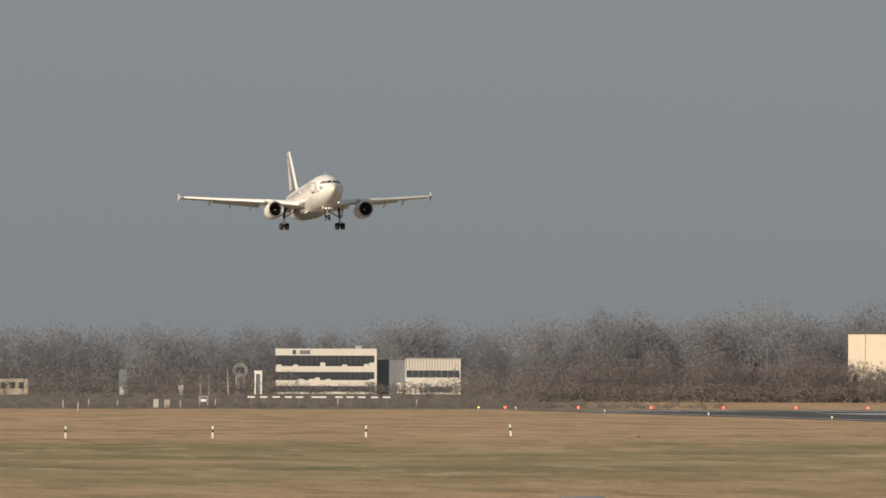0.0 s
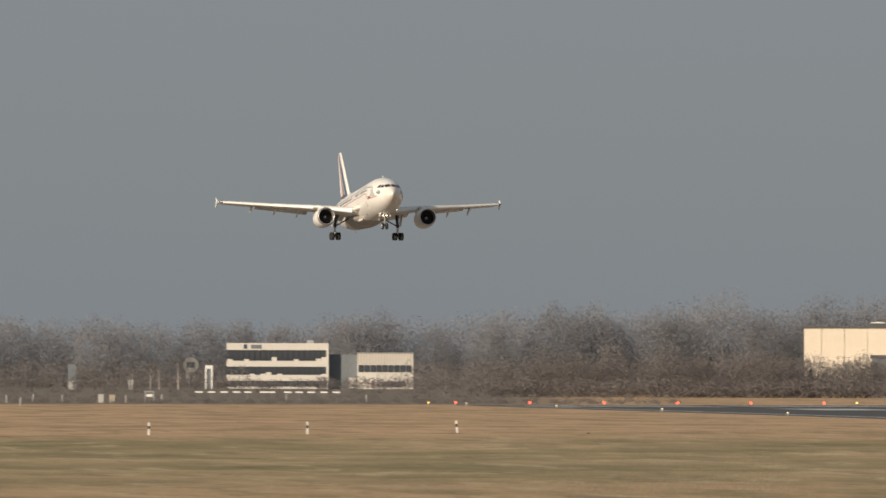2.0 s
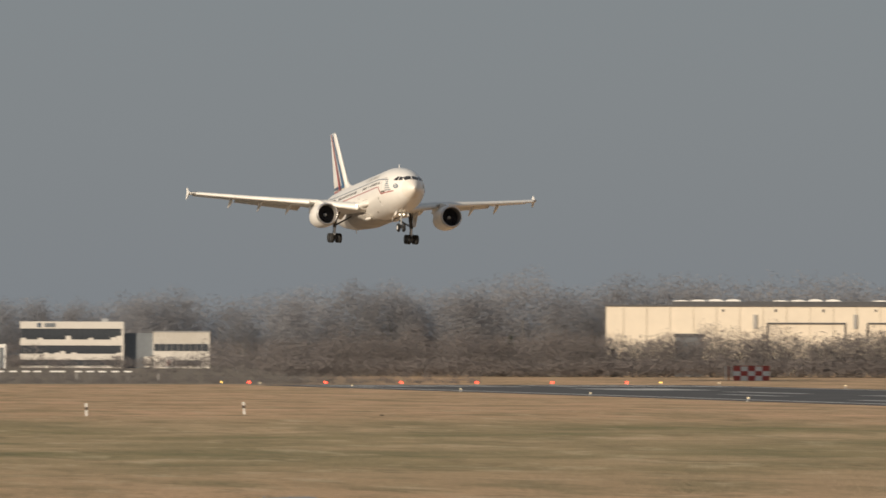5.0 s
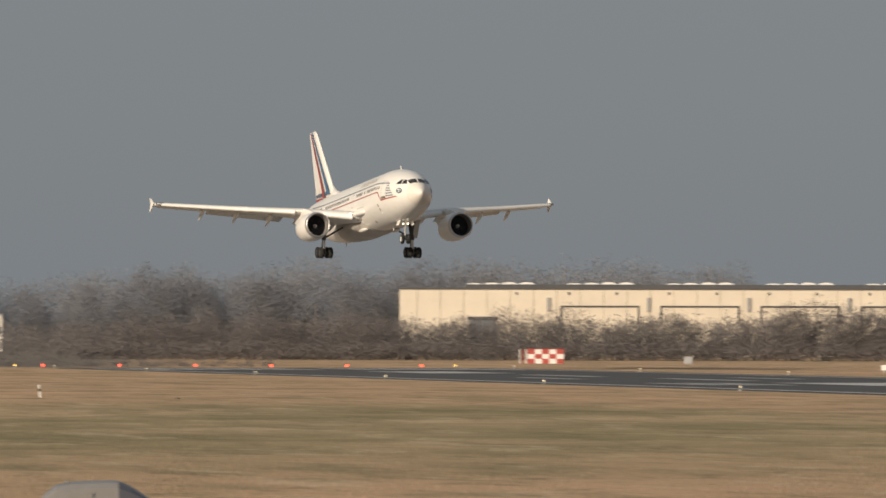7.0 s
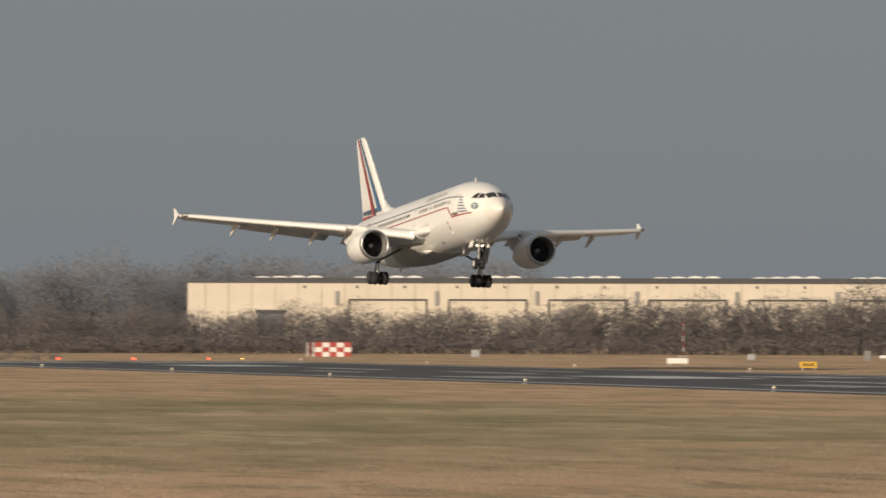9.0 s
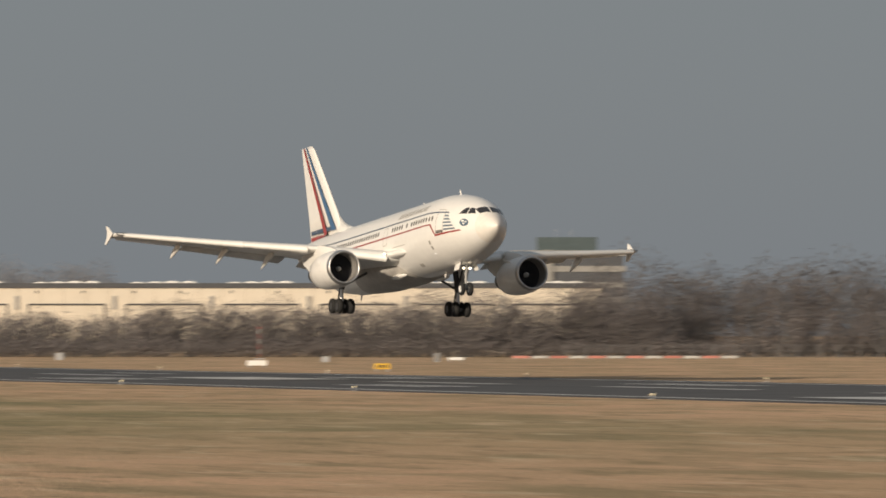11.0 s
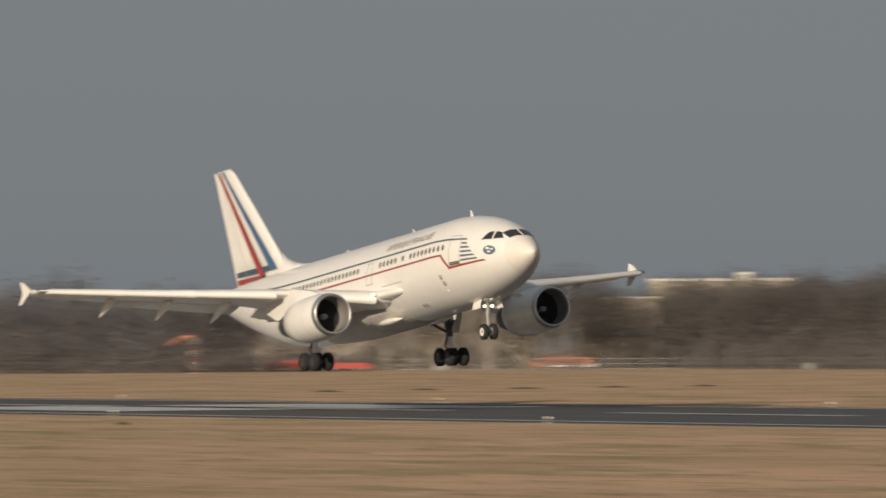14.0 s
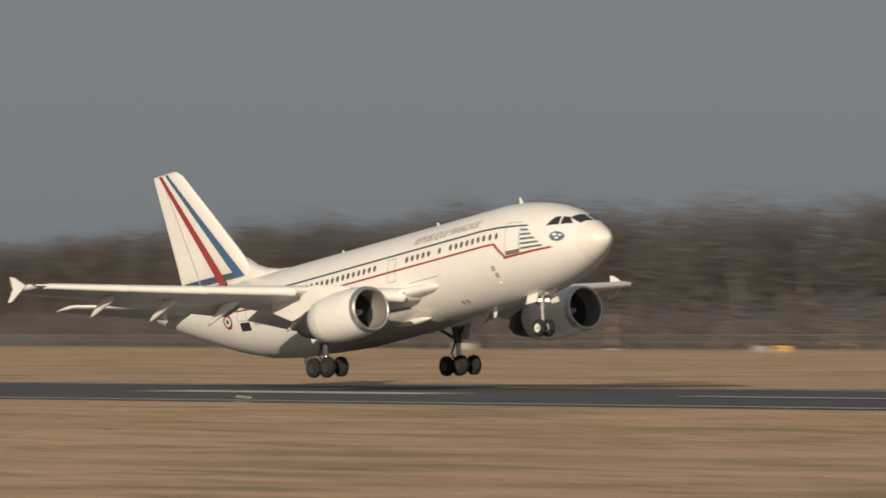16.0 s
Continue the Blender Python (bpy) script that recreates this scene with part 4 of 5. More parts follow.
        for k, (x, y) in enumerate(spots):
            v, f, mt = packed[k % len(packed)]
            a, s = rnd.uniform(0, 6.283), (hs(x, y) * rnd.uniform(0.86, 1.02) if callable(hs) else rnd.uniform(*hs)) / base
            c, d = math.cos(a) * s * 1.1, math.sin(a) * s * 1.1
            w = np.stack((v[:, 0] * c - v[:, 1] * d + x, v[:, 0] * d + v[:, 1] * c + y, v[:, 2] * s), 1)
            vs.append(w)
            fs.append(f + n)
            mi.append(mt)
            n += len(v)
        vs, fs, mi = np.concatenate(vs), np.concatenate(fs), np.concatenate(mi)
        me = bpy.data.meshes.new(name)
        me.vertices.add(len(vs))
        me.vertices.foreach_set("co", vs.ravel())
        me.loops.add(fs.size)
        me.loops.foreach_set("vertex_index", fs.ravel())
        me.polygons.add(len(fs))
        me.polygons.foreach_set("loop_start", np.arange(0, fs.size, 4))
        me.polygons.foreach_set("loop_total", np.full(len(fs), 4))
        for mt in mats:
            me.materials.append(mt)
        me.polygons.foreach_set("material_index", mi)
        me.polygons.foreach_set("use_smooth", np.ones(len(fs), dtype=bool))
        me.update(calc_edges=True)
        tagged(new(name, me), label, "woods", kind="stuff")

    kw = dict(spread=0.46, n_limb=10, n_sub=4, n_twig=16, twig_w=0.135)
    far = along([(108, 1572), (200, 1560), (300, 1558), (425, 1548)], 7.0, 2.2, rnd) + along([(110, 1590), (200, 1580), (300, 1575), (425, 1565)], 6.0, 2.5, rnd)
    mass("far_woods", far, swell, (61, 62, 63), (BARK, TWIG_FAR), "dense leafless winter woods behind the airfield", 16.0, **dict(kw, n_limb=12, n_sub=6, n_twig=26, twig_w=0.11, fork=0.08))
    near = []
    for off in (7, 18):
        near += along([(335 + off * 0.2, 918 + off), (375, 908 + off), (425, 925 + off)], 4.6, 2.2, rnd)
        near += along([(503 + off, 905), (500 + off, 820), (478 + off, 720), (456 + off, 620), (446 + off, 530), (444 + off, 420)], 4.2, 2.2, rnd)
    mass("near_woods", near, (11.5, 18.5), (71, 72, 73), (BARK, TWIG), "dense leafless winter woods with grey trunks", 16.0, **dict(kw, fork=0.2))
    under = along([(110, 1400), (180, 1385)], 3.0, 4.0, rnd) + along([(96, 1288), (150, 1292)], 2.4, 2.0, rnd) + along([(215, 1380), (260, 1250), (240, 1120)], 3.0, 6.0, rnd) + along([(165, 1010), (200, 1000), (246, 1010)], 2.6, 3.0, rnd) + along([(105, 1540), (425, 1520)], 2.2, 3.0, rnd) + along([(105, 1530), (425, 1508)], 2.6, 3.0, rnd)
    for off in (12, 26):
        under += along([(500 + off, 905), (497 + off, 820), (475 + off, 720), (453 + off, 620), (443 + off, 530), (441 + off, 420)], 3.6, 2.0, rnd)
    under += along([(320, 928), (380, 918), (440, 944)], 1.5, 2.5, rnd) + along([(335, 936), (380, 930), (432, 946)], 2.6, 2.0, rnd) + along([(486, 1012), (560, 975)], 2.4, 3.0, rnd)
    mass("thicket", under, (3.5, 7.5), (81, 82), (BARK, BRUSH), "low leafless brown thicket", 7.0, spread=0.6, n_limb=7, n_sub=2, n_twig=15, twig_w=0.13, fork=0.04)
    hedge = []
    for off in (2, 6, 10):
        hedge += along([(166, 987 + off), (205, 953 + off), (250, 943 + off), (300, 915 + off), (345, 908 + off)], 2.3, 1.4, rnd)
    hedge += along([(345, 893), (400, 892), (436, 902)], 2.6, 1.2, rnd) + along([(496, 880), (494, 790), (462, 690), (445, 600), (437, 500), (436, 410)], 2.8, 1.6, rnd)
    low_row = along([(166, 980), (205, 946), (250, 936), (300, 908), (345, 900), (400, 886), (440, 896)], 0.8, 1.0, rnd) + along([(166, 978), (205, 944), (250, 934), (300, 906), (345, 898)], 1.0, 0.6, rnd) + along([(110, 1395), (178, 1380)], 2.0, 2.0, rnd) + along([(200, 1380), (300, 1370)], 1.6, 3.0, rnd) + along([(150, 1350), (320, 1330)], 1.2, 3.0, rnd)
    scrub = []
    for y, step in ((738, 1.0), (765, 1.4), (806, 1.6), (905, 1.8), (1090, 2.2)):
        scrub += along([(0.052 * y, y), (0.2 * y, y)], step, 1.6, rnd)
    mass("heath_scrub", scrub, (lambda x, y: 0.75 if y < 860 else 0.9 + (y - 860) * 0.0022), (97, 98), (BARK, BRUSH), "low grey-brown scrub beyond the runway end", 1.0, spread=0.95, n_limb=7, n_sub=2, n_twig=6, twig_w=0.05, fork=0.01)
    mass("undergrowth", low_row, (2.0, 3.6), (95, 96), (BARK, BRUSH), "low brown undergrowth at the foot of the bushes", 3.0, spread=0.8, n_limb=6, n_sub=2, n_twig=9, twig_w=0.10, fork=0.01)
    mass("hedge", hedge, (lambda x, y: 6.2 + max(0.0, min(2.2, (x - 200) * 0.024))), (91, 92, 93), (BARK, BRUSH), "dense leafless brown hedge below the hangar", 7.0, spread=0.5, n_limb=8, n_sub=4, n_twig=14, twig_w=0.10, fork=0.02)


plant()


# ---- the airliner: x forward, y to its left, z up; origin on the fuselage axis over the main wheels ----
FUSELAGE = [(21.62, -0.42, 0.02), (21.55, -0.42, 0.18), (21.3, -0.41, 0.44), (20.9, -0.385, 0.74), (20.3, -0.33, 1.10), (19.5, -0.24, 1.51), (18.5, -0.15, 1.92), (17.4, -0.09, 2.26), (16.2, -0.045, 2.51), (14.8, -0.01, 2.71),
            (13.4, 0.0, 2.82), (8.0, 0.0, 2.82), (0.0, 0.0, 2.82), (-5.5, 0.0, 2.82), (-8.5, 0.08, 2.74), (-11.5, 0.28, 2.53), (-14.5, 0.67, 2.14), (-17.5, 1.15, 1.64), (-20.0, 1.55, 1.15), (-22.0, 1.85, 0.70), (-23.2, 2.0, 0.40), (-23.6, 2.05, 0.12)]


def hull(x):
    """Height of the axis and radius of the fuselage at x."""
    for (x0, z0, r0), (x1, z1, r1) in zip(FUSELAGE, FUSELAGE[1:]):
        if x <= x0 and x >= x1:
            f = (x0 - x) / (x0 - x1)
            return z0 + (z1 - z0) * f, r0 + (r1 - r0) * f
    return (FUSELAGE[0][1], 0.02) if x > 0 else (FUSELAGE[-1][1], 0.1)


def skin(x, v, side=-1, lift=0.012):
    """A point on the fuselage skin: v is the height along the curve above the axis."""
    z, r = hull(x)
    a = v / 2.82
    return Vector((x, side * (r + lift) * math.cos(a), z + (r + lift) * math.sin(a)))


def decal(name, outline_a, outline_b, mat, parent, side, n=40, label=""):
    """A band between two lines on the skin; each line is a list of (x, v)."""
    def walk_line(pts):
        ls = [0.0]
        for p, q in zip(pts, pts[1:]):
            ls.append(ls[-1] + math.hypot(q[0] - p[0], q[1] - p[1]))
        out = []
        for k in range(n + 1):
            d = ls[-1] * k / n
            i = next(j for j in range(len(pts) - 1) if d <= ls[j + 1] + 1e-9)
            f = (d - ls[i]) / max(1e-9, ls[i + 1] - ls[i])
            out.append((pts[i][0] + (pts[i + 1][0] - pts[i][0]) * f, pts[i][1] + (pts[i + 1][1] - pts[i][1]) * f))
        return out
    bm = bmesh.new()
    rows = [[bm.verts.new(skin(x, v, side)) for x, v in (p, ((p[0] + q[0]) / 2, (p[1] + q[1]) / 2), q)] for p, q in zip(walk_line(outline_a), walk_line(outline_b))]
    for a, b in zip(rows, rows[1:]):
        for i in (0, 1):
            bm.faces.new((a[i], a[i + 1], b[i + 1], b[i]))
    bmesh.ops.recalc_face_normals(bm, faces=bm.faces)
    return part(name, bm, mat, parent, label)


def foil(chord, thick, n=14):
    """A closed wing section: (aft distance, height)."""
    up, dn = [], []
    for k in range(n + 1):
        c = 0.5 - 0.5 * math.cos(math.pi * k / n)
        t = 5 * thick * (0.2969 * math.sqrt(c) - 0.126 * c - 0.3516 * c * c + 0.2843 * c ** 3 - 0.1015 * c ** 4)
        up.append((c * chord, (t + 0.012 * math.sin(math.pi * c)) * chord))
        dn.append((c * chord, (-t * 0.85 + 0.012 * math.sin(math.pi * c)) * chord))
    return up + dn[-2:0:-1]


def wing_station(y):
    """Leading edge, chord, height and thickness of the wing at the distance y from the axis."""
    rows = [(1.5, 7.5, 10.6, -1.50, 0.13), (2.9, 6.4, 9.6, -1.24, 0.13), (7.9, 3.35, 6.9, -0.44, 0.115), (14.5, -0.6, 4.6, 0.29, 0.11), (21.65, -3.95, 2.75, 1.04, 0.10)]
    for a, b in zip(rows, rows[1:]):
        if y <= b[0]:
            f = (y - a[0]) / (b[0] - a[0])
            return tuple(p + (q - p) * f for p, q in zip(a[1:], b[1:]))
    return rows[-1][1:]


def build_airliner():
    plane = thing("airliner", pose(144, 1095, 34, 0, 0, -90), "white twin-engine airliner with blue and red stripes, gear down, landing", "airplane")

    # fuselage
    n = 48
    rings = []
    for x, z, r in FUSELAGE:
        rings.append([(x, r * math.cos(a), z + r * math.sin(a)) for a in (2 * math.pi * k / n for k in range(n))])
    body = part("fuselage", loft(rings), WHITE_PAINT, plane, smooth=True)
    seam = [(x, (1.0 + 0.003) * hull(x)[1], hull(x)[0]) for x in (20.06, 20.035)]
    part("radome_seam", loft([[(x, r * math.cos(q), z + r * math.sin(q)) for q in (2 * math.pi * k / n for k in range(n))] for x, r, z in seam], caps=False), WHITE_PAINT, body, "thin radome joint")
    cap = [p for p in FUSELAGE if p[0] >= 20.3] + [(20.05, hull(20.05)[0], hull(20.05)[1])]
    part("radome", loft([[(x + 0.004, (r + 0.006) * math.cos(q), z + (r + 0.006) * math.sin(q)) for q in (2 * math.pi * k / n for k in range(n))] for x, z, r in cap], caps=False), RADOME, body, "faintly darker beige radome", smooth=True)
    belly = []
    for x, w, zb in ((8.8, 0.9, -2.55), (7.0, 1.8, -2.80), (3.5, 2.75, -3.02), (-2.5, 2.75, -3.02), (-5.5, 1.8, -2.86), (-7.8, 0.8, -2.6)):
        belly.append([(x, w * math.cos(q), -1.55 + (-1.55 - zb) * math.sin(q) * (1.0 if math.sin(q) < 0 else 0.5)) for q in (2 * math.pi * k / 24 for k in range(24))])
    part("belly_fairing", loft(belly), BELLY_GREY, plane, "darker grey wing root fairing", smooth=True)

    # cabin windows, doors, stripes, lettering
    cw = None
    for side in (-1, 1):
        k = 0
        while True:
            x = 14.6 - 0.533 * k
            k += 1
            if x < -13.6:
                break
            if 3.3 < x < 5.9 or 8.6 < x < 9.2 or -8.4 < x < -7.2 or 9.8 < x < 10.2:
                continue
            a = Matrix.Translation(skin(x, 0.84, side, 0.008)) @ pose(0, 0, 0, side * -math.degrees(0.74 / 2.82) * -1, 0, 0)
            if cw is None:
                bm = bmesh.new()
                ring = [(0.13 * math.cos(t), 0, 0.19 * math.sin(t)) for t in (2 * math.pi * q / 14 for q in range(14))]
                loft([[(p[0], -0.012, p[2]) for p in ring], [(p[0], 0.012, p[2]) for p in ring]], bm=bm)
                cw = part("cabin_window", bm, CABIN_GLASS, body)
                cw.matrix_basis = a
            else:
                share("cabin_window", cw.data, body, a)
        s = side
        decal("blue_stripe", [(16.95, 1.41), (-15.5, 1.41)], [(16.95, 1.29), (-15.5, 1.29)], DARK_BLUE, body, s, 60)
        decal("red_stripe", [(14.4, 0.42), (-15.5, 0.42)], [(14.4, 0.31), (-15.5, 0.31)], RED_PAINT, body, s, 60)
        decal("red_stripe", [(14.48, 0.43), (15.3, -0.50)], [(14.35, 0.29), (15.1, -0.50)], RED_PAINT, body, s, 8)
        decal("red_stripe", [(15.1, -0.48), (18.5, -0.40)], [(15.1, -0.63), (18.7, -0.55)], RED_PAINT, body, s, 24)
        for q in range(5):
            v = 1.12 - 0.31 * q
            decal("blue_dash", [(16.5, v), (17.0 + 0.24 * q, v - 0.02)], [(16.5, v - 0.14), (17.1 + 0.24 * q, v - 0.16)], SLATE_BLUE, body, s, 8)
        for x0, x1, v0, v1 in ((15.3, 16.4, -0.32, 1.60), (4.2, 4.95, -0.25, 1.1), (-11.6, -10.6, -0.35, 1.45)):
            for a, b in (([(x0, v0), (x0, v1)], [(x0 + 0.04, v0), (x0 + 0.04, v1)]), ([(x1, v0), (x1, v1)], [(x1 + 0.04, v0), (x1 + 0.04, v1)]), ([(x0, v1), (x1, v1)], [(x0, v1 + 0.04), (x1, v1 + 0.04)]), ([(x0, v0), (x1, v0)], [(x0, v0 + 0.04), (x1, v0 + 0.04)])):
                decal("door_seam", a, b, LINE_GREY, body, s, 8)
        decal("door_sill", [(15.3, -0.20), (16.4, -0.20)], [(15.3, -0.43), (16.4, -0.43)], CABIN_GLASS, body, s, 6, "dark sill plate")
        decal("cargo_door_seam", [(6.2, -0.55), (9.0, -0.55)], [(6.2, -0.59), (9.0, -0.59)], LINE_GREY, body, s, 8)
        for x, v in ((14.0, -1.0), (14.1, -1.45), (9.8, -2.6), (10.2, -2.6)):
            decal("service_panel", [(x - 0.13, v + 0.16), (x + 0.13, v + 0.16)], [(x - 0.13, v - 0.16), (x + 0.13, v - 0.16)], LINE_GREY, body, s, 4)
        # emblem: a plain blue globe shape with pale patches
        bm = bmesh.new()
        c = bm.verts.new(skin(19.0, 0.42, s, 0.02))
        rim = [bm.verts.new(skin(19.0 + 0.46 * math.cos(t), 0.42 + 0.46 * math.sin(t), s, 0.02)) for t in (2 * math.pi * q / 20 for q in range(20))]
        for a, b in zip(rim, rim[1:] + rim[:1]):
            bm.faces.new((c, a, b))
        part("emblem", bm, SLATE_BLUE, body, "round blue emblem")
        for dx, dv, q in ((-0.14, 0.16, 0.15), (0.18, 0.10, 0.12), (-0.02, -0.16, 0.13)):
            bm = bmesh.new()
            rim = [bm.verts.new(skin(19.0 + dx + q * math.cos(t), 0.42 + dv + q * 0.8 * math.sin(t), s, 0.035)) for t in (2 * math.pi * k / 10 for k in range(10))]
            bm.faces.new(rim)
            part("emblem_patch", bm, WHITE_PAINT, body)
        # registration shown as plain bars, small roundel behind it
        for q in range(5):
            x = -8.5 - 0.27 * q
            decal("registration_bar", [(x, -0.38), (x - 0.17, -0.38)], [(x, -0.72), (x - 0.17, -0.72)], LINE_GREY, body, s, 4)
        decal("red_tail_dash", [(-6.0, -0.05), (-9.0, -0.3)], [(-6.0, -0.18), (-9.0, -0.43)], RED_PAINT, body, s, 10)
        decal("hatch", [(-10.3, -0.45), (-11.4, -0.45)], [(-10.3, -1.02), (-11.4, -1.02)], WINDOW_DARK, body, s, 6, "dark outflow hatch")
        for r, mt in ((0.55, RED_PAINT), (0.36, WHITE_PAINT), (0.18, BLUE_PAINT)):
            bm = bmesh.new()
            rim = [bm.verts.new(skin(-12.9 + r * math.cos(t), -0.35 + r * math.sin(t), s, 0.02 + (0.55 - r) * 0.04)) for t in (2 * math.pi * k / 18 for k in range(18))]
            bm.faces.new(rim)
            part("roundel", bm, mt, body)
        # lettering wrapped on the skin
        cu = bpy.data.curves.new("lettering", "FONT")
        cu.body, cu.size, cu.shear = "REPUBLIQUE FRANCAISE", 0.66, 0.25
        tmp = bpy.data.objects.new("lettering", cu)
        me = bpy.data.meshes.new_from_object(tmp)
        bpy.data.objects.remove(tmp)
        xs = [v.co.x for v in me.vertices]
        w = max(xs) - min(xs)
        bm = bmesh.new()
        bm.from_mesh(me)
        bmesh.ops.subdivide_edges(bm, edges=bm.edges, cuts=1)
        for v in bm.verts:
            f = (v.co.x - min(xs)) / w
            v.co = skin(6.3 + 6.4 * f if s < 0 else 12.7 - 6.4 * f, 1.72 + v.co.y * 1.15, s, 0.02)
        part("lettering", bm, LINE_GREY, body, "thin grey title lettering")

    # cockpit windows
    for side in (-1, 1):
        # panes given by x and the angle from straight up
        panes = [[(20.40, 3), (20.08, 40), (19.42, 36), (19.62, 3)], [(19.74, 48), (19.08, 57), (18.98, 37), (19.36, 34)], [(18.98, 58), (18.22, 63), (18.60, 43), (18.88, 39)]]
        for q in panes:
            bm = bmesh.new()
            grid = []
            for i in range(7):
                f = i / 6
                row = []
                for j in range(5):
                    g = j / 4
                    x = (q[0][0] * (1 - f) + q[1][0] * f) * (1 - g) + (q[3][0] * (1 - f) + q[2][0] * f) * g
                    a = (q[0][1] * (1 - f) + q[1][1] * f) * (1 - g) + (q[3][1] * (1 - f) + q[2][1] * f) * g
                    z, r = hull(x)
                    row.append(bm.verts.new((x, side * (r + 0.02) * math.sin(radians(a)), z + (r + 0.02) * math.cos(radians(a)))))
                grid.append(row)
            for a, b in zip(grid, grid[1:]):
                for i in range(4):
                    bm.faces.new((a[i], a[i + 1], b[i + 1], b[i]))
            bmesh.ops.recalc_face_normals(bm, faces=bm.faces)
            part("cockpit_window", bm, WINDOW_DARK, body, "dark cockpit pane")

    # aerials and beacons
    for x, h in ((13.9, 0.38), (5.9, 0.24), (-3.6, 0.18)):
        z, r = hull(x)
        part("aerial", loft([[(x + 0.15, -0.03, z + r - 0.05), (x + 0.15, 0.03, z + r - 0.05), (x - 0.15, 0.03, z + r - 0.05), (x - 0.15, -0.03, z + r - 0.05)], [(x - 0.10, -0.02, z + r + h), (x - 0.10, 0.02, z + r + h), (x - 0.2, 0.02, z + r + h), (x - 0.2, -0.02, z + r + h)]]), WHITE_PAINT, body)
    for x in (-8.5, 10.5):
        z, r = hull(x)
        part("belly_aerial", loft([[(x + 0.2, -0.03, z - r + 0.05), (x + 0.2, 0.03, z - r + 0.05), (x - 0.2, 0.03, z - r + 0.05), (x - 0.2, -0.03, z - r + 0.05)], [(x - 0.1, -0.02, z - r - 0.4), (x - 0.1, 0.02, z - r - 0.4), (x - 0.25, 0.02, z - r - 0.4), (x - 0.25, -0.02, z - r - 0.4)]]), WHITE_PAINT, body)

    # fin with livery
    fin_rows = [(2.0, -11.7, -20.35, 0.11), (4.8, -14.25, -21.05, 0.10), (7.6, -16.95, -21.85, 0.10), (10.2, -19.5, -22.6, 0.10), (10.62, -20.2, -22.7, 0.08)]
    fin = part("fin", loft([[(le - a, h, z) for a, h in foil(le - te, th)] for z, le, te, th in fin_rows]), WHITE_PAINT, plane, smooth=True)
    dorsal = []
    for x, top, w in ((-7.6, 2.8, 0.03), (-9.0, 2.88, 0.10), (-10.3, 3.0, 0.16), (-11.5, 3.25, 0.2), (-12.5, 3.6, 0.2), (-13.5, 4.2, 0.17), (-14.7, 4.6, 0.10)):
        z, r = hull(x)
        dorsal.append([(x, -w * 2.2, z + r - 0.25), (x, -w, z + r + (top - z - r) * 0.4), (x, 0, max(top, z + r)), (x, w, z + r + (top - z - r) * 0.4), (x, w * 2.2, z + r - 0.25)])
    part("dorsal_fillet", loft(dorsal), WHITE_PAINT, fin, smooth=True)

    def fin_half(x, z):
        for a, b in zip(fin_rows, fin_rows[1:]):
            if z <= b[0]:
                f = (z - a[0]) / (b[0] - a[0])
                le, te, th = (p + (q - p) * f for p, q in zip(a[1:], b[1:]))
                break
        else:
            le, te, th = fin_rows[-1][1:]
        c = min(1, max(0, (le - x) / (le - te)))
        return 5 * th * (0.2969 * math.sqrt(c) - 0.126 * c - 0.3516 * c * c + 0.2843 * c ** 3 - 0.1015 * c ** 4) * (le - te) + 0.03

    for side in (-1, 1):
        for nm, top, bot, mt in (("red_fin_stripe", (-21.95, -21.62, 10.55), (-15.85, -15.05, 2.62), RED_PAINT), ("blue_fin_stripe", (-21.22, -20.95, 10.55), (-14.35, -13.5, 3.12), BLUE_PAINT)):
            bm = bmesh.new()
            rows = []
            for k in range(25):
                f = k / 24
                z = top[2] + (bot[2] - top[2]) * f
                xa, xb = top[0] + (bot[0] - top[0]) * f, top[1] + (bot[1] - top[1]) * f
                row = []
                for j in range(4):
                    x = xa + (xb - xa) * j / 3
                    hz, hr = hull(x)
                    yy = fin_half(x, z) + 0.022
                    if z < hz + hr:
                        yy = max(yy, math.sqrt(max(0.0, (hr + 0.02) ** 2 - (z - hz) ** 2)))
                    row.append(bm.verts.new((x, side * yy, z)))
                rows.append(row)
            for a, b in zip(rows, rows[1:]):
                for i in range(3):
                    bm.faces.new((a[i], a[i + 1], b[i + 1], b[i]))
            bmesh.ops.recalc_face_normals(bm, faces=bm.faces)
            part(nm, bm, mt, fin, smooth=True)
        for nm, z0, z1, x1, mt in (("blue_fin_base_stripe", 3.30, 3.12, -14.1, DARK_BLUE), ("red_fin_base_stripe", 2.80, 2.62, -15.5, RED_PAINT)):
            bm = bmesh.new()
            rows = []
            for k in range(17):
                f = k / 16
                x = -20.2 + (x1 + 20.2) * f
                zc = z0 + (z1 - z0) * f
                row = []
                for dz in (0, 0.32):
                    hz, hr = hull(x)
                    yy = fin_half(x, zc + dz) + (0.004 if mt is DARK_BLUE else 0.010) if x < -12.7 else 0.05
                    if zc + dz < hz + hr:
                        yy = max(yy, math.sqrt(max(0.0, (hr + 0.02) ** 2 - (zc + dz - hz) ** 2)))
                    row.append(bm.verts.new((x, side * yy, zc + dz)))
                rows.append(row)
            for a, b in zip(rows, rows[1:]):
                bm.faces.new((a[0], a[1], b[1], b[0]))
            bmesh.ops.recalc_face_normals(bm, faces=bm.faces)
            part(nm, bm, mt, fin)
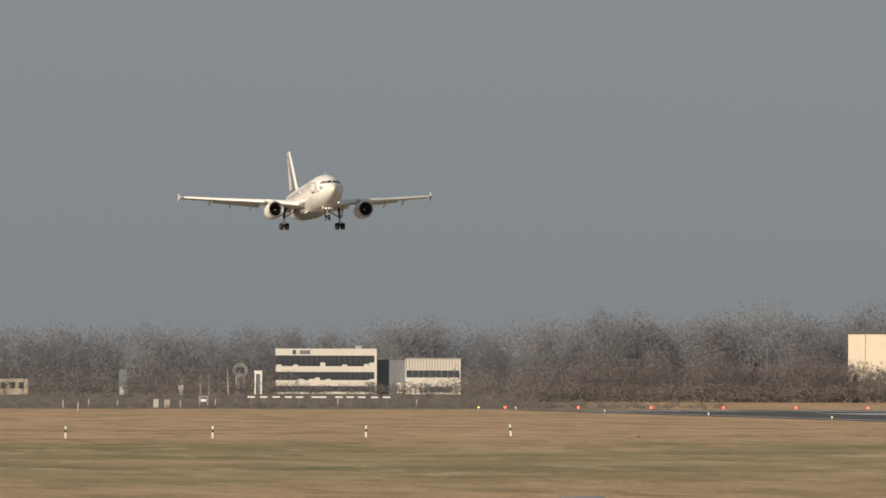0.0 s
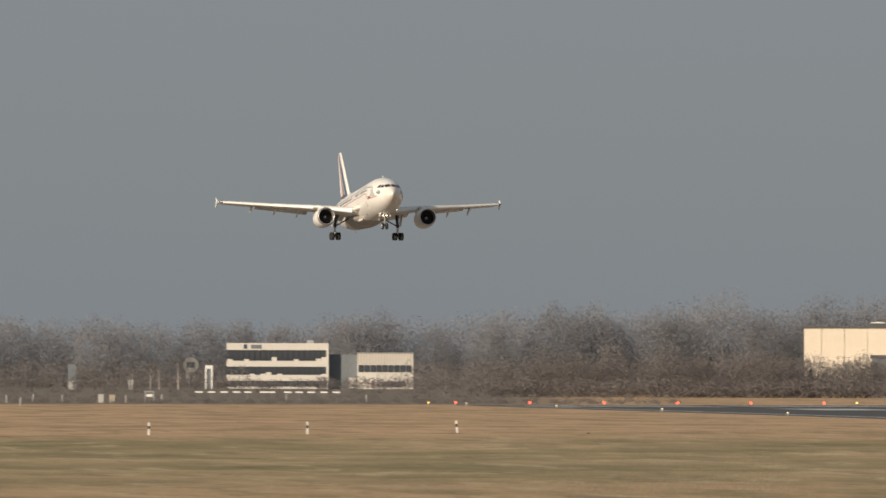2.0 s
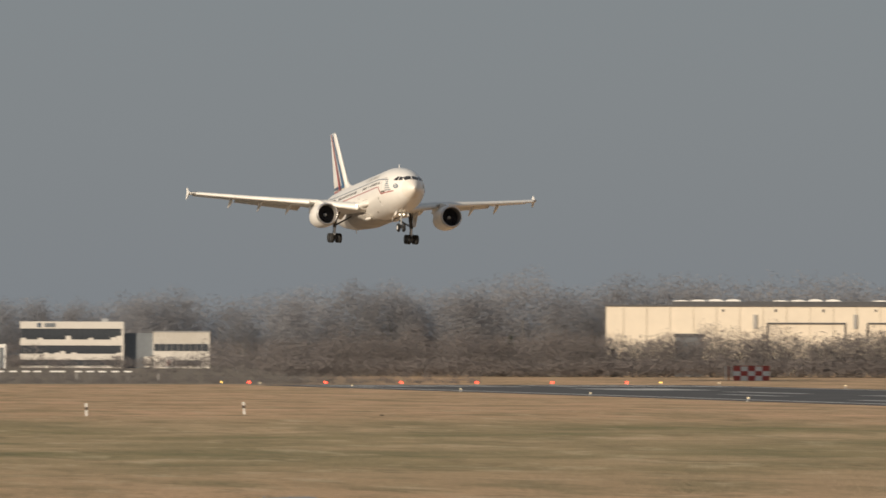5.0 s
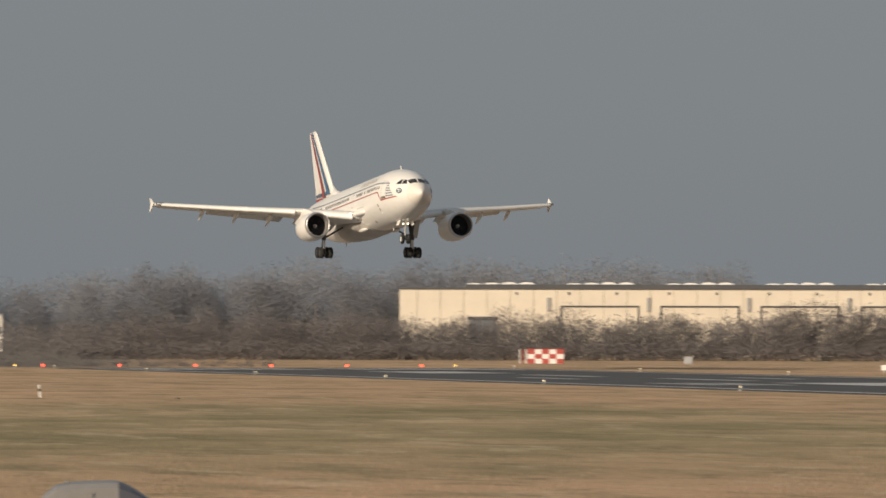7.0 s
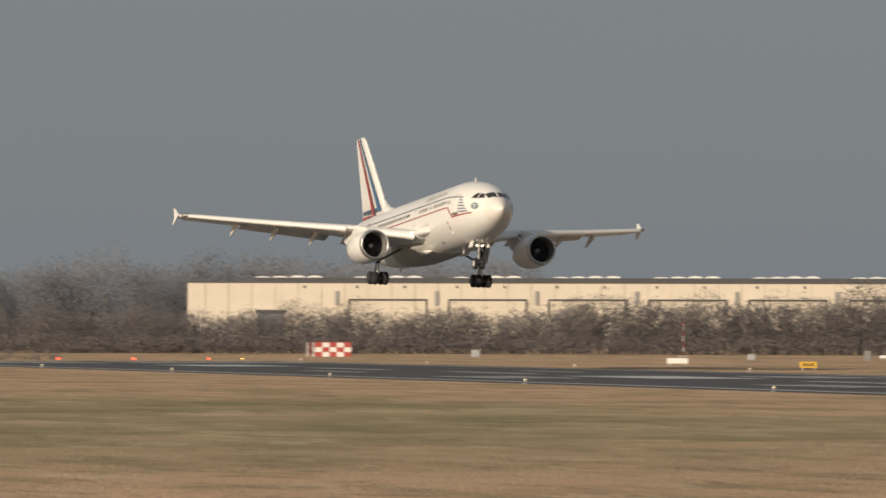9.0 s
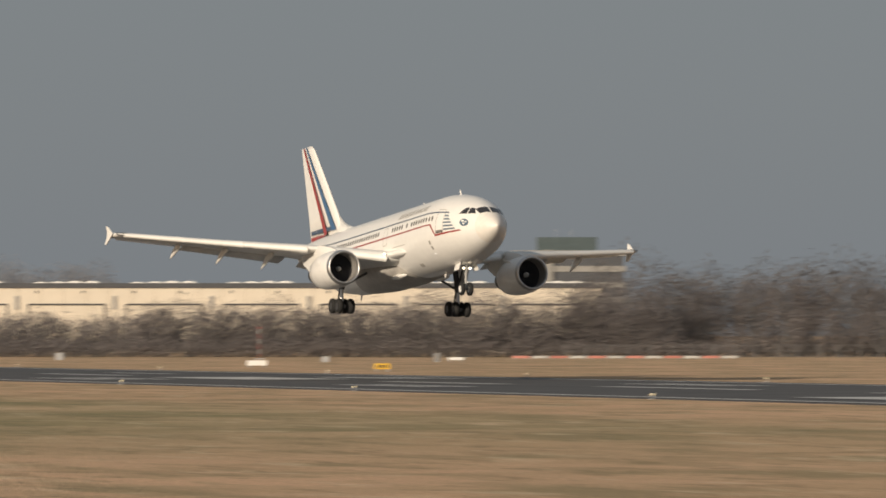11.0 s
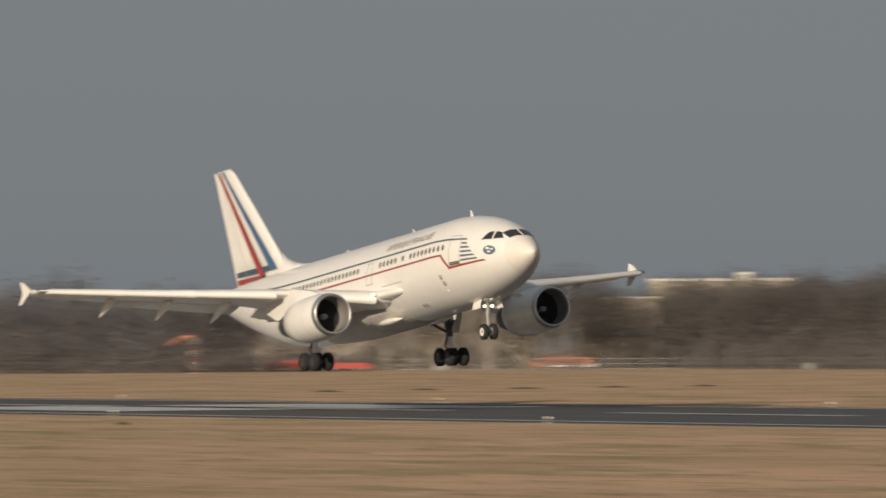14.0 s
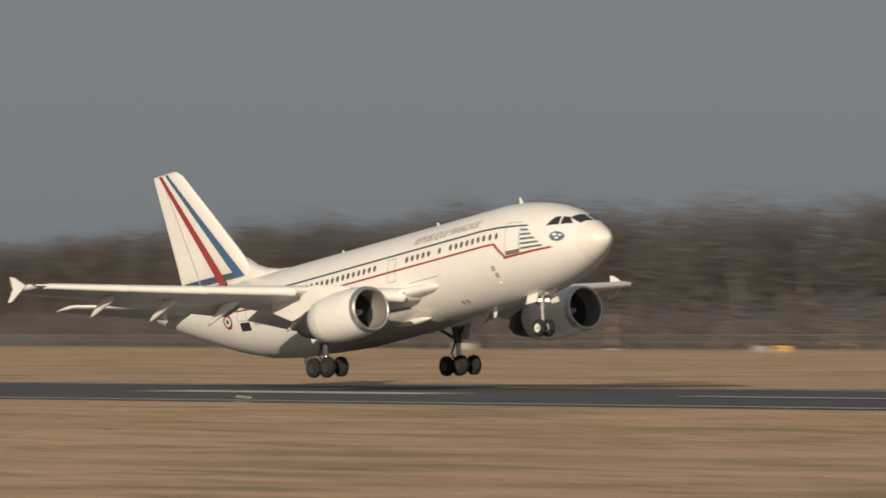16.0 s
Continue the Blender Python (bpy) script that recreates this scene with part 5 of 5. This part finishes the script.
        part("rudder_seam", loft([[(-21.55, side * (fin_half(-21.55, 10.2) + 0.006), 10.2), (-21.59, side * (fin_half(-21.59, 10.2) + 0.006), 10.2)], [(-18.1, side * (fin_half(-18.1, 2.9) + 0.006), 2.9), (-18.16, side * (fin_half(-18.16, 2.9) + 0.006), 2.9)]], caps=False, closed=False), WING_GREY, fin)

    # tailplanes
    for side in (-1, 1):
        tp = part("tailplane", loft([[(le - a, side * y, z + h) for a, h in foil(c, 0.10)] for y, le, c, z in ((0.7, -15.9, 5.4, 1.55), (4.5, -18.2, 3.9, 1.97), (8.05, -20.4, 2.35, 2.36), (8.13, -20.85, 1.6, 2.37))]), WHITE_PAINT, plane, smooth=True)

    # wings
    for side in (-1, 1):
        ys = (1.5, 2.9, 5.4, 7.9, 11.2, 14.5, 18.0, 21.2, 21.65)
        rings = []
        for y in ys:
            le, c, z, th = wing_station(y)
            ring = []
            for a, h in foil(c, th):
                ring.append((le - a, side * y, z + h))
            rings.append(ring)
        wing = part("wing", loft(rings), WING_GREY, plane, "pale grey wing", smooth=True)
        # slats, drooped along the leading edge
        for y0, y1 in ((3.3, 7.0), (8.6, 12.89), (12.9, 16.89), (16.9, 21.2)):
            rr = []
            for y in (y0, y0 + (y1 - y0) * 0.33, y0 + (y1 - y0) * 0.67, y1):
                le, c, z, th = wing_station(y)
                k = c ** 0.6 * 0.29
                rr.append([(le + 0.12 + p * k * 1.5, side * y, z - 0.12 * k + q * k) for p, q in ((-0.85, 0.46), (-0.45, 0.42), (-0.05, 0.2), (0.08, -0.08), (-0.06, -0.3), (-0.3, -0.22), (-0.55, 0.12))])
            part("slat", loft(rr, caps=False), WHITE_PAINT, wing, "white drooped slat", smooth=True)
        # flaps, lowered behind the wing
        for y0, y1, f0, f1 in ((2.95, 7.0, 0.21, 0.26), (8.4, 16.0, 0.26, 0.26)):
            rr = []
            for k in range(4):
                y = y0 + (y1 - y0) * k / 3
                le, c, z, th = wing_station(y)
                fc = c * 0.25
                te = le - c * 0.87
                ca, sa = math.cos(radians(13)), math.sin(radians(13))
                rr.append([(te - (a * ca - h * sa * -1 * -1), side * y, z - 0.06 - a * sa + h * ca) for a, h in foil(fc, 0.13)])
            part("flap", loft(rr), FLAP_GREY, wing, "lowered grey flap", smooth=True)
        ail = []
        for k in range(2):
            y = (16.3, 21.0)[k]
            le, c, z, th = wing_station(y)
            ail.append([(le - c * 0.985, side * y, z - 0.02), (le - c * 1.02, side * y, z - 0.10), (le - c * 0.99, side * y, z - 0.05)])
        part("aileron_edge", loft(ail), WHITE_PAINT, wing)
        # flap track fairings
        for y, ln in ((5.6, 3.5), (10.0, 3.3), (13.3, 3.0), (16.7, 2.7)):
            le, c, z, th = wing_station(y)
            x0 = le - c * 0.45
            rr = []
            for k in range(9):
                f = k / 8
                r = (0.05 + 0.23 * math.sin(math.pi * min(1, f * 1.02) ** 0.8)) if 0 < k < 8 else 0.03
                cx, cz = x0 - ln * f, z - 0.30 - 0.28 * f - max(0, f - 0.42) * ln * 0.31
                rr.append([(cx, side * y + r * 0.62 * math.cos(a), cz + r * 1.1 * math.sin(a)) for a in (2 * math.pi * q / 10 for q in range(10))])
            part("flap_track_fairing", loft(rr), WHITE_PAINT, wing, "pale fairing pod", smooth=True)
        # wing tip fence
        outline = [(-4.9, 1.14), (-5.9, 1.76), (-6.3, 1.88), (-6.25, 1.12), (-6.75, 0.46), (-6.35, 0.44)]
        o = [(x, side * (21.67 + 0.12 * abs(z - 1.12)), z) for x, z in outline]
        part("wingtip_fence", loft([o, [(x, y + side * 0.09, z) for x, y, z in o]]), WHITE_PAINT, wing, "white wing tip fence")
        le, c, z, th = wing_station(21.2)
        part("tip_lamp_panel", loft([[(le + 0.05, side * 21.0, z - 0.08), (le + 0.05, side * 21.0, z + 0.12), (le - 0.5, side * 21.0, z + 0.2)], [(le - 0.25, side * 21.67, z - 0.05), (le - 0.25, side * 21.67, z + 0.12), (le - 0.75, side * 21.67, z + 0.2)]]), WINDOW_DARK if side < 0 else CABIN_GLASS, wing, "dark navigation lamp glass")
        rr = []
        for x, w, hh in ((8.9, 0.10, 0.05), (8.65, 0.42, 0.19), (8.0, 0.70, 0.30), (7.0, 0.92, 0.37), (6.0, 1.05, 0.41), (4.0, 1.10, 0.42)):
            rr.append([(x, side * (2.30 + w * math.cos(q) * 0.9), -1.08 + hh * math.sin(q)) for q in (2 * math.pi * k / 16 for k in range(16))])
        part("wing_root_glove", loft(rr), WHITE_PAINT, wing, "rounded white wing root fairing", smooth=True)
        # wing root landing light
        part("landing_light", lathe([(0, 0.001), (0, 0.09), (0.04, 0.08), (0.05, 0.001)], 14, (6.35, side * 3.5, -1.05)), LAMP_GLOW, wing, "lit landing light")

        # engine
        ex, ey, ez = 0.38, side * 7.68, -2.45
        nac = part("engine_nacelle", lathe([(8.45, 1.12), (8.60, 1.15), (8.64, 1.21), (8.54, 1.275), (8.1, 1.36), (7.2, 1.44), (5.9, 1.45), (4.8, 1.37), (4.0, 1.24), (3.95, 1.16), (4.5, 1.14)], 56, (ex, ey, ez)), WHITE_PAINT, plane, "white engine cowling", smooth=True)
        part("inlet_lip", lathe([(8.40, 1.11), (8.58, 1.125), (8.655, 1.21), (8.56, 1.28), (8.26, 1.340)], 56, (ex, ey, ez)), BARE_METAL, nac, "polished metal inlet lip", smooth=True)
        part("inlet_liner", lathe([(8.46, 1.115), (7.9, 1.10), (7.05, 1.12), (7.0, 0.2)], 48, (ex, ey, ez)), INLET_GREY, nac, "grey inlet lining", smooth=True)
        for zc in (-1, 1):
            part("cowl_seam", lathe([(7.05 if zc > 0 else 4.9, 1.441 if zc > 0 else 1.432), (7.02 if zc > 0 else 4.87, 1.443 if zc > 0 else 1.430)], 40, (ex, ey, ez)), LINE_GREY, nac)
        bm = bmesh.new()
        bm.faces.new([bm.verts.new((x, r * math.cos(t), r * math.sin(t))) for r, t, x in ((0.20, 0.0, 0.0), (1.11, 0.09, 0.04), (1.11, 0.275, -0.08), (0.20, 0.185, -0.12))])
        blade = part("fan_blade", bm, FAN_DARK, nac, "dark fan blade")
        blade.matrix_basis = pose(7.2 + ex, ey, ez)
        for q in range(1, 34):
            share("fan_blade", blade.data, nac, pose(7.2 + ex, ey, ez) @ pose(0, 0, 0, 360 * q / 34, 0, 0))
        part("spinner", lathe([(7.15, 0.21), (7.35, 0.18), (7.55, 0.11), (7.66, 0.001)], 24, (ex, ey, ez)), WING_GREY, nac, "pale fan spinner", smooth=True)
        part("exhaust_cone", lathe([(4.6, 1.0), (3.4, 0.90), (2.4, 0.64), (2.35, 0.5), (1.6, 0.12), (1.55, 0.001)], 32, (0, ey, ez)), DARK_METAL, nac, "dark exhaust nozzle", smooth=True)
        rr = []
        for x, z0, z1, w in ((7.3, -1.15, -0.98, 0.08), (6.2, -1.15, -0.66, 0.2), (4.0, -1.6, -0.28, 0.26), (1.5, -2.0, -0.35, 0.24), (-0.6, -1.2, -0.5, 0.06)):
            rr.append([(x, ey - w, z0), (x, ey + w, z0), (x, ey + w * 0.8, z1), (x, ey - w * 0.8, z1)])
        part("pylon", loft(rr), WHITE_PAINT, nac, "white engine pylon")
        part("strake", loft([[(7.2, ey - side * 1.05, ez + 1.02), (6.0, ey - side * 1.05, ez + 1.05), (6.1, ey - side * 1.4, ez + 1.35)], [(7.2, ey - side * 1.08, ez + 1.0), (6.0, ey - side * 1.08, ez + 1.02), (6.1, ey - side * 1.42, ez + 1.33)]]), WHITE_PAINT, nac)

        # main gear
        gy = side * 4.8
        leg = part("main_gear_leg", tube([(0.2, gy * 0.96, -1.3), (0.2, gy, -3.2), (0.2, gy, -3.2), (0.2, gy, -4.40)], [0.22, 0.22, 0.14, 0.14], 14), DARK_METAL, plane, "dark main gear strut")
        part("oleo", tube([(0.2, gy, -3.2), (0.2, gy, -4.1)], [0.15, 0.15], 12), BARE_METAL, leg, "bright oleo piston")
        part("side_brace", tube([(0.2, gy, -3.0), (0.1, side * 2.4, -1.7)], [0.10, 0.09], 8), DARK_METAL, leg)
        part("drag_brace", tube([(0.2, gy, -2.9), (2.0, gy * 0.95, -1.5)], [0.09, 0.08], 8), DARK_METAL, leg)
        part("torque_link", loft([[(-0.1, gy - 0.1, -3.1), (-0.1, gy + 0.1, -3.1), (-0.18, gy, -3.1)], [(-0.55, gy - 0.06, -3.7), (-0.55, gy + 0.06, -3.7), (-0.62, gy, -3.7)], [(-0.1, gy - 0.1, -4.25), (-0.1, gy + 0.1, -4.25), (-0.18, gy, -4.25)]]), DARK_METAL, leg)
        part("bogie_beam", tube([(0.98, gy, -4.59), (-0.58, gy, -4.42)], [0.13, 0.13], 10), DARK_METAL, leg)
        part("gear_door", loft([[(1.3, gy + side * 0.55, -1.2), (-0.9, gy + side * 0.55, -1.2), (-0.9, gy + side * 0.62, -1.2), (1.3, gy + side * 0.62, -1.2)], [(0.9, gy + side * 0.32, -3.0), (-0.5, gy + side * 0.32, -3.0), (-0.5, gy + side * 0.38, -3.0), (0.9, gy + side * 0.38, -3.0)]]), WHITE_PAINT, leg, "white leg door")
        for wx, wz in ((0.90, -4.58), (-0.50, -4.43)):
            for dy in (-0.47, 0.47):
                ty = part("tyre", lathe([(-0.2, 0.30), (-0.21, 0.48), (-0.14, 0.575), (0, 0.59), (0.14, 0.575), (0.21, 0.48), (0.2, 0.30)], 28), RUBBER, leg, smooth=True)
                ty.matrix_basis = pose(wx, gy + dy, wz, 0, 0, 90)
                part("rim", lathe([(-0.17, 0.001), (-0.15, 0.12), (-0.19, 0.31), (0.19, 0.31), (0.15, 0.12), (0.17, 0.001)], 20), DARK_METAL, ty)

    # belly gear doors and pods
    for side in (-1, 1):
        rr = []
        for x, r in ((6.6, 0.03), (5.9, 0.15), (5.0, 0.22), (4.0, 0.16), (3.2, 0.03)):
            rr.append([(x, side * 1.75 + r * 1.5 * math.cos(a), -2.62 + r * math.sin(a)) for a in (2 * math.pi * q / 12 for q in range(12))])
        part("air_scoop", loft(rr), WHITE_PAINT, plane, "white belly air scoop", smooth=True)

    # nose gear
    leg = part("nose_gear_leg", tube([(14.9, 0, -2.3), (14.8, 0, -3.4), (14.8, 0, -3.4), (14.75, 0, -4.5)], [0.13, 0.13, 0.09, 0.09], 12), GEAR_GREY, plane, "pale nose gear strut")
    part("drag_strut", tube([(14.8, 0, -3.3), (13.4, 0, -2.5)], [0.07, 0.07], 8), GEAR_GREY, leg)
    part("axle", tube([(14.75, -0.45, -4.5), (14.75, 0.45, -4.5)], [0.07, 0.07], 8), DARK_METAL, leg)
    for s in (-1, 1):
        ty = part("tyre", lathe([(-0.15, 0.26), (-0.16, 0.40), (-0.10, 0.495), (0, 0.505), (0.10, 0.495), (0.16, 0.40), (0.15, 0.26)], 26), RUBBER, leg, smooth=True)
        ty.matrix_basis = pose(14.75, s * 0.32, -4.5, 0, 0, 90)
        part("rim", lathe([(-0.13, 0.001), (-0.12, 0.1), (-0.145, 0.27), (0.145, 0.27), (0.12, 0.1), (0.13, 0.001)], 18), SIGN_WHITE, ty, "pale wheel rim")
        part("nose_gear_door", loft([[(15.4, s * 0.62, -2.55), (14.4, s * 0.62, -2.55), (14.4, s * 0.66, -2.55), (15.4, s * 0.66, -2.55)], [(15.4, s * 0.78, -3.1), (14.4, s * 0.78, -3.1), (14.4, s * 0.82, -3.1), (15.4, s * 0.82, -3.1)]]), WHITE_PAINT, leg, "open white nose gear door")
        part("taxi_light", lathe([(0, 0.001), (0, 0.075), (0.08, 0.10), (0.10, 0.001)], 14, (14.95, s * 0.26, -2.95)), LAMP_GLOW, leg, "lit taxi light")
    part("light_bar", box(14.9, 0, -2.95, 0.1, 0.7, 0.12), GEAR_GREY, leg)
    part("gear_crown", box(14.85, 0, -2.55, 0.35, 0.9, 0.3, 0.05), BARE_METAL, leg)
    bm = bmesh.new()
    bmesh.ops.create_icosphere(bm, subdivisions=1, radius=0.04)
    part("inspection_light", bm, STROBE_GLOW, body, "bright wing inspection light").matrix_basis = Matrix.Translation(skin(14.05, -1.95, -1, 0.03))
    return plane


airliner = build_airliner()

# seconds, east, north, height, turn, nose up, bank
AIRLINER_ROWS = [
    (0.0, 147.15, 1091.99, 33.66, 2.24, 4.63, 0.63),
    (0.5, 147.06, 1063.11, 32.33, 2.31, 4.92, 0.19),
    (1.0, 147.04, 1034.02, 30.96, 2.21, 5.07, -0.07),
    (1.5, 147.08, 1004.51, 29.76, 2.08, 4.83, -0.10),
    (2.0, 147.08, 975.16, 28.52, 2.01, 4.92, -0.10),
    (2.5, 147.07, 945.73, 27.44, 2.12, 4.91, -0.01),
    (3.0, 147.03, 916.38, 26.46, 2.20, 4.92, 0.08),
    (5.5, 146.87, 771.83, 20.60, 3.05, 4.24, -1.00),
    (6.0, 146.85, 742.97, 19.36, 2.86, 4.46, -0.19),
    (6.5, 146.88, 714.18, 18.17, 2.91, 4.59, 0.32),
    (7.0, 147.11, 686.01, 16.77, 2.96, 4.86, 0.35),
    (7.5, 147.39, 658.62, 15.51, 3.14, 5.02, 0.07),
    (8.0, 147.88, 631.44, 14.41, 3.09, 5.28, -0.21),
    (8.5, 148.35, 604.26, 13.33, 2.98, 5.26, -0.92),
    (9.0, 148.53, 576.10, 12.53, 2.70, 5.10, -1.43),
    (9.5, 148.69, 547.57, 11.80, 2.44, 4.89, -1.48),
    (10.0, 148.75, 519.49, 11.20, 2.40, 4.98, -1.35),
    (12.5, 148.10, 373.88, 8.86, 1.53, 6.22, -1.81),
    (13.0, 146.93, 344.96, 8.54, 1.19, 6.25, -0.89),
    (13.5, 147.46, 316.00, 8.19, 0.72, 6.19, 0.35),
    (14.0, 145.44, 285.72, 7.65, 0.44, 6.66, 1.58),
    (14.5, 144.05, 254.92, 7.17, 0.19, 7.52, 2.37),
    (15.0, 144.05, 227.12, 6.58, 0.28, 8.12, 2.12),
    (15.5, 147.69, 210.49, 6.15, 0.09, 8.42, 1.00),
    (16.0, 155.33, 193.71, 5.81, 0.64, 8.79, 0.10),
]


def motions():
    rows = []
    for t, x, y, z, turn, nose, bank in AIRLINER_ROWS:
        rows.append((t, pose(x, y, z) @ pose(0, 0, 0, 0, 0, -90 + turn) @ pose(0, 0, 0, 0, -nose, 0) @ pose(0, 0, 0, bank, 0, 0)))
    walk(airliner, rows)


motions()
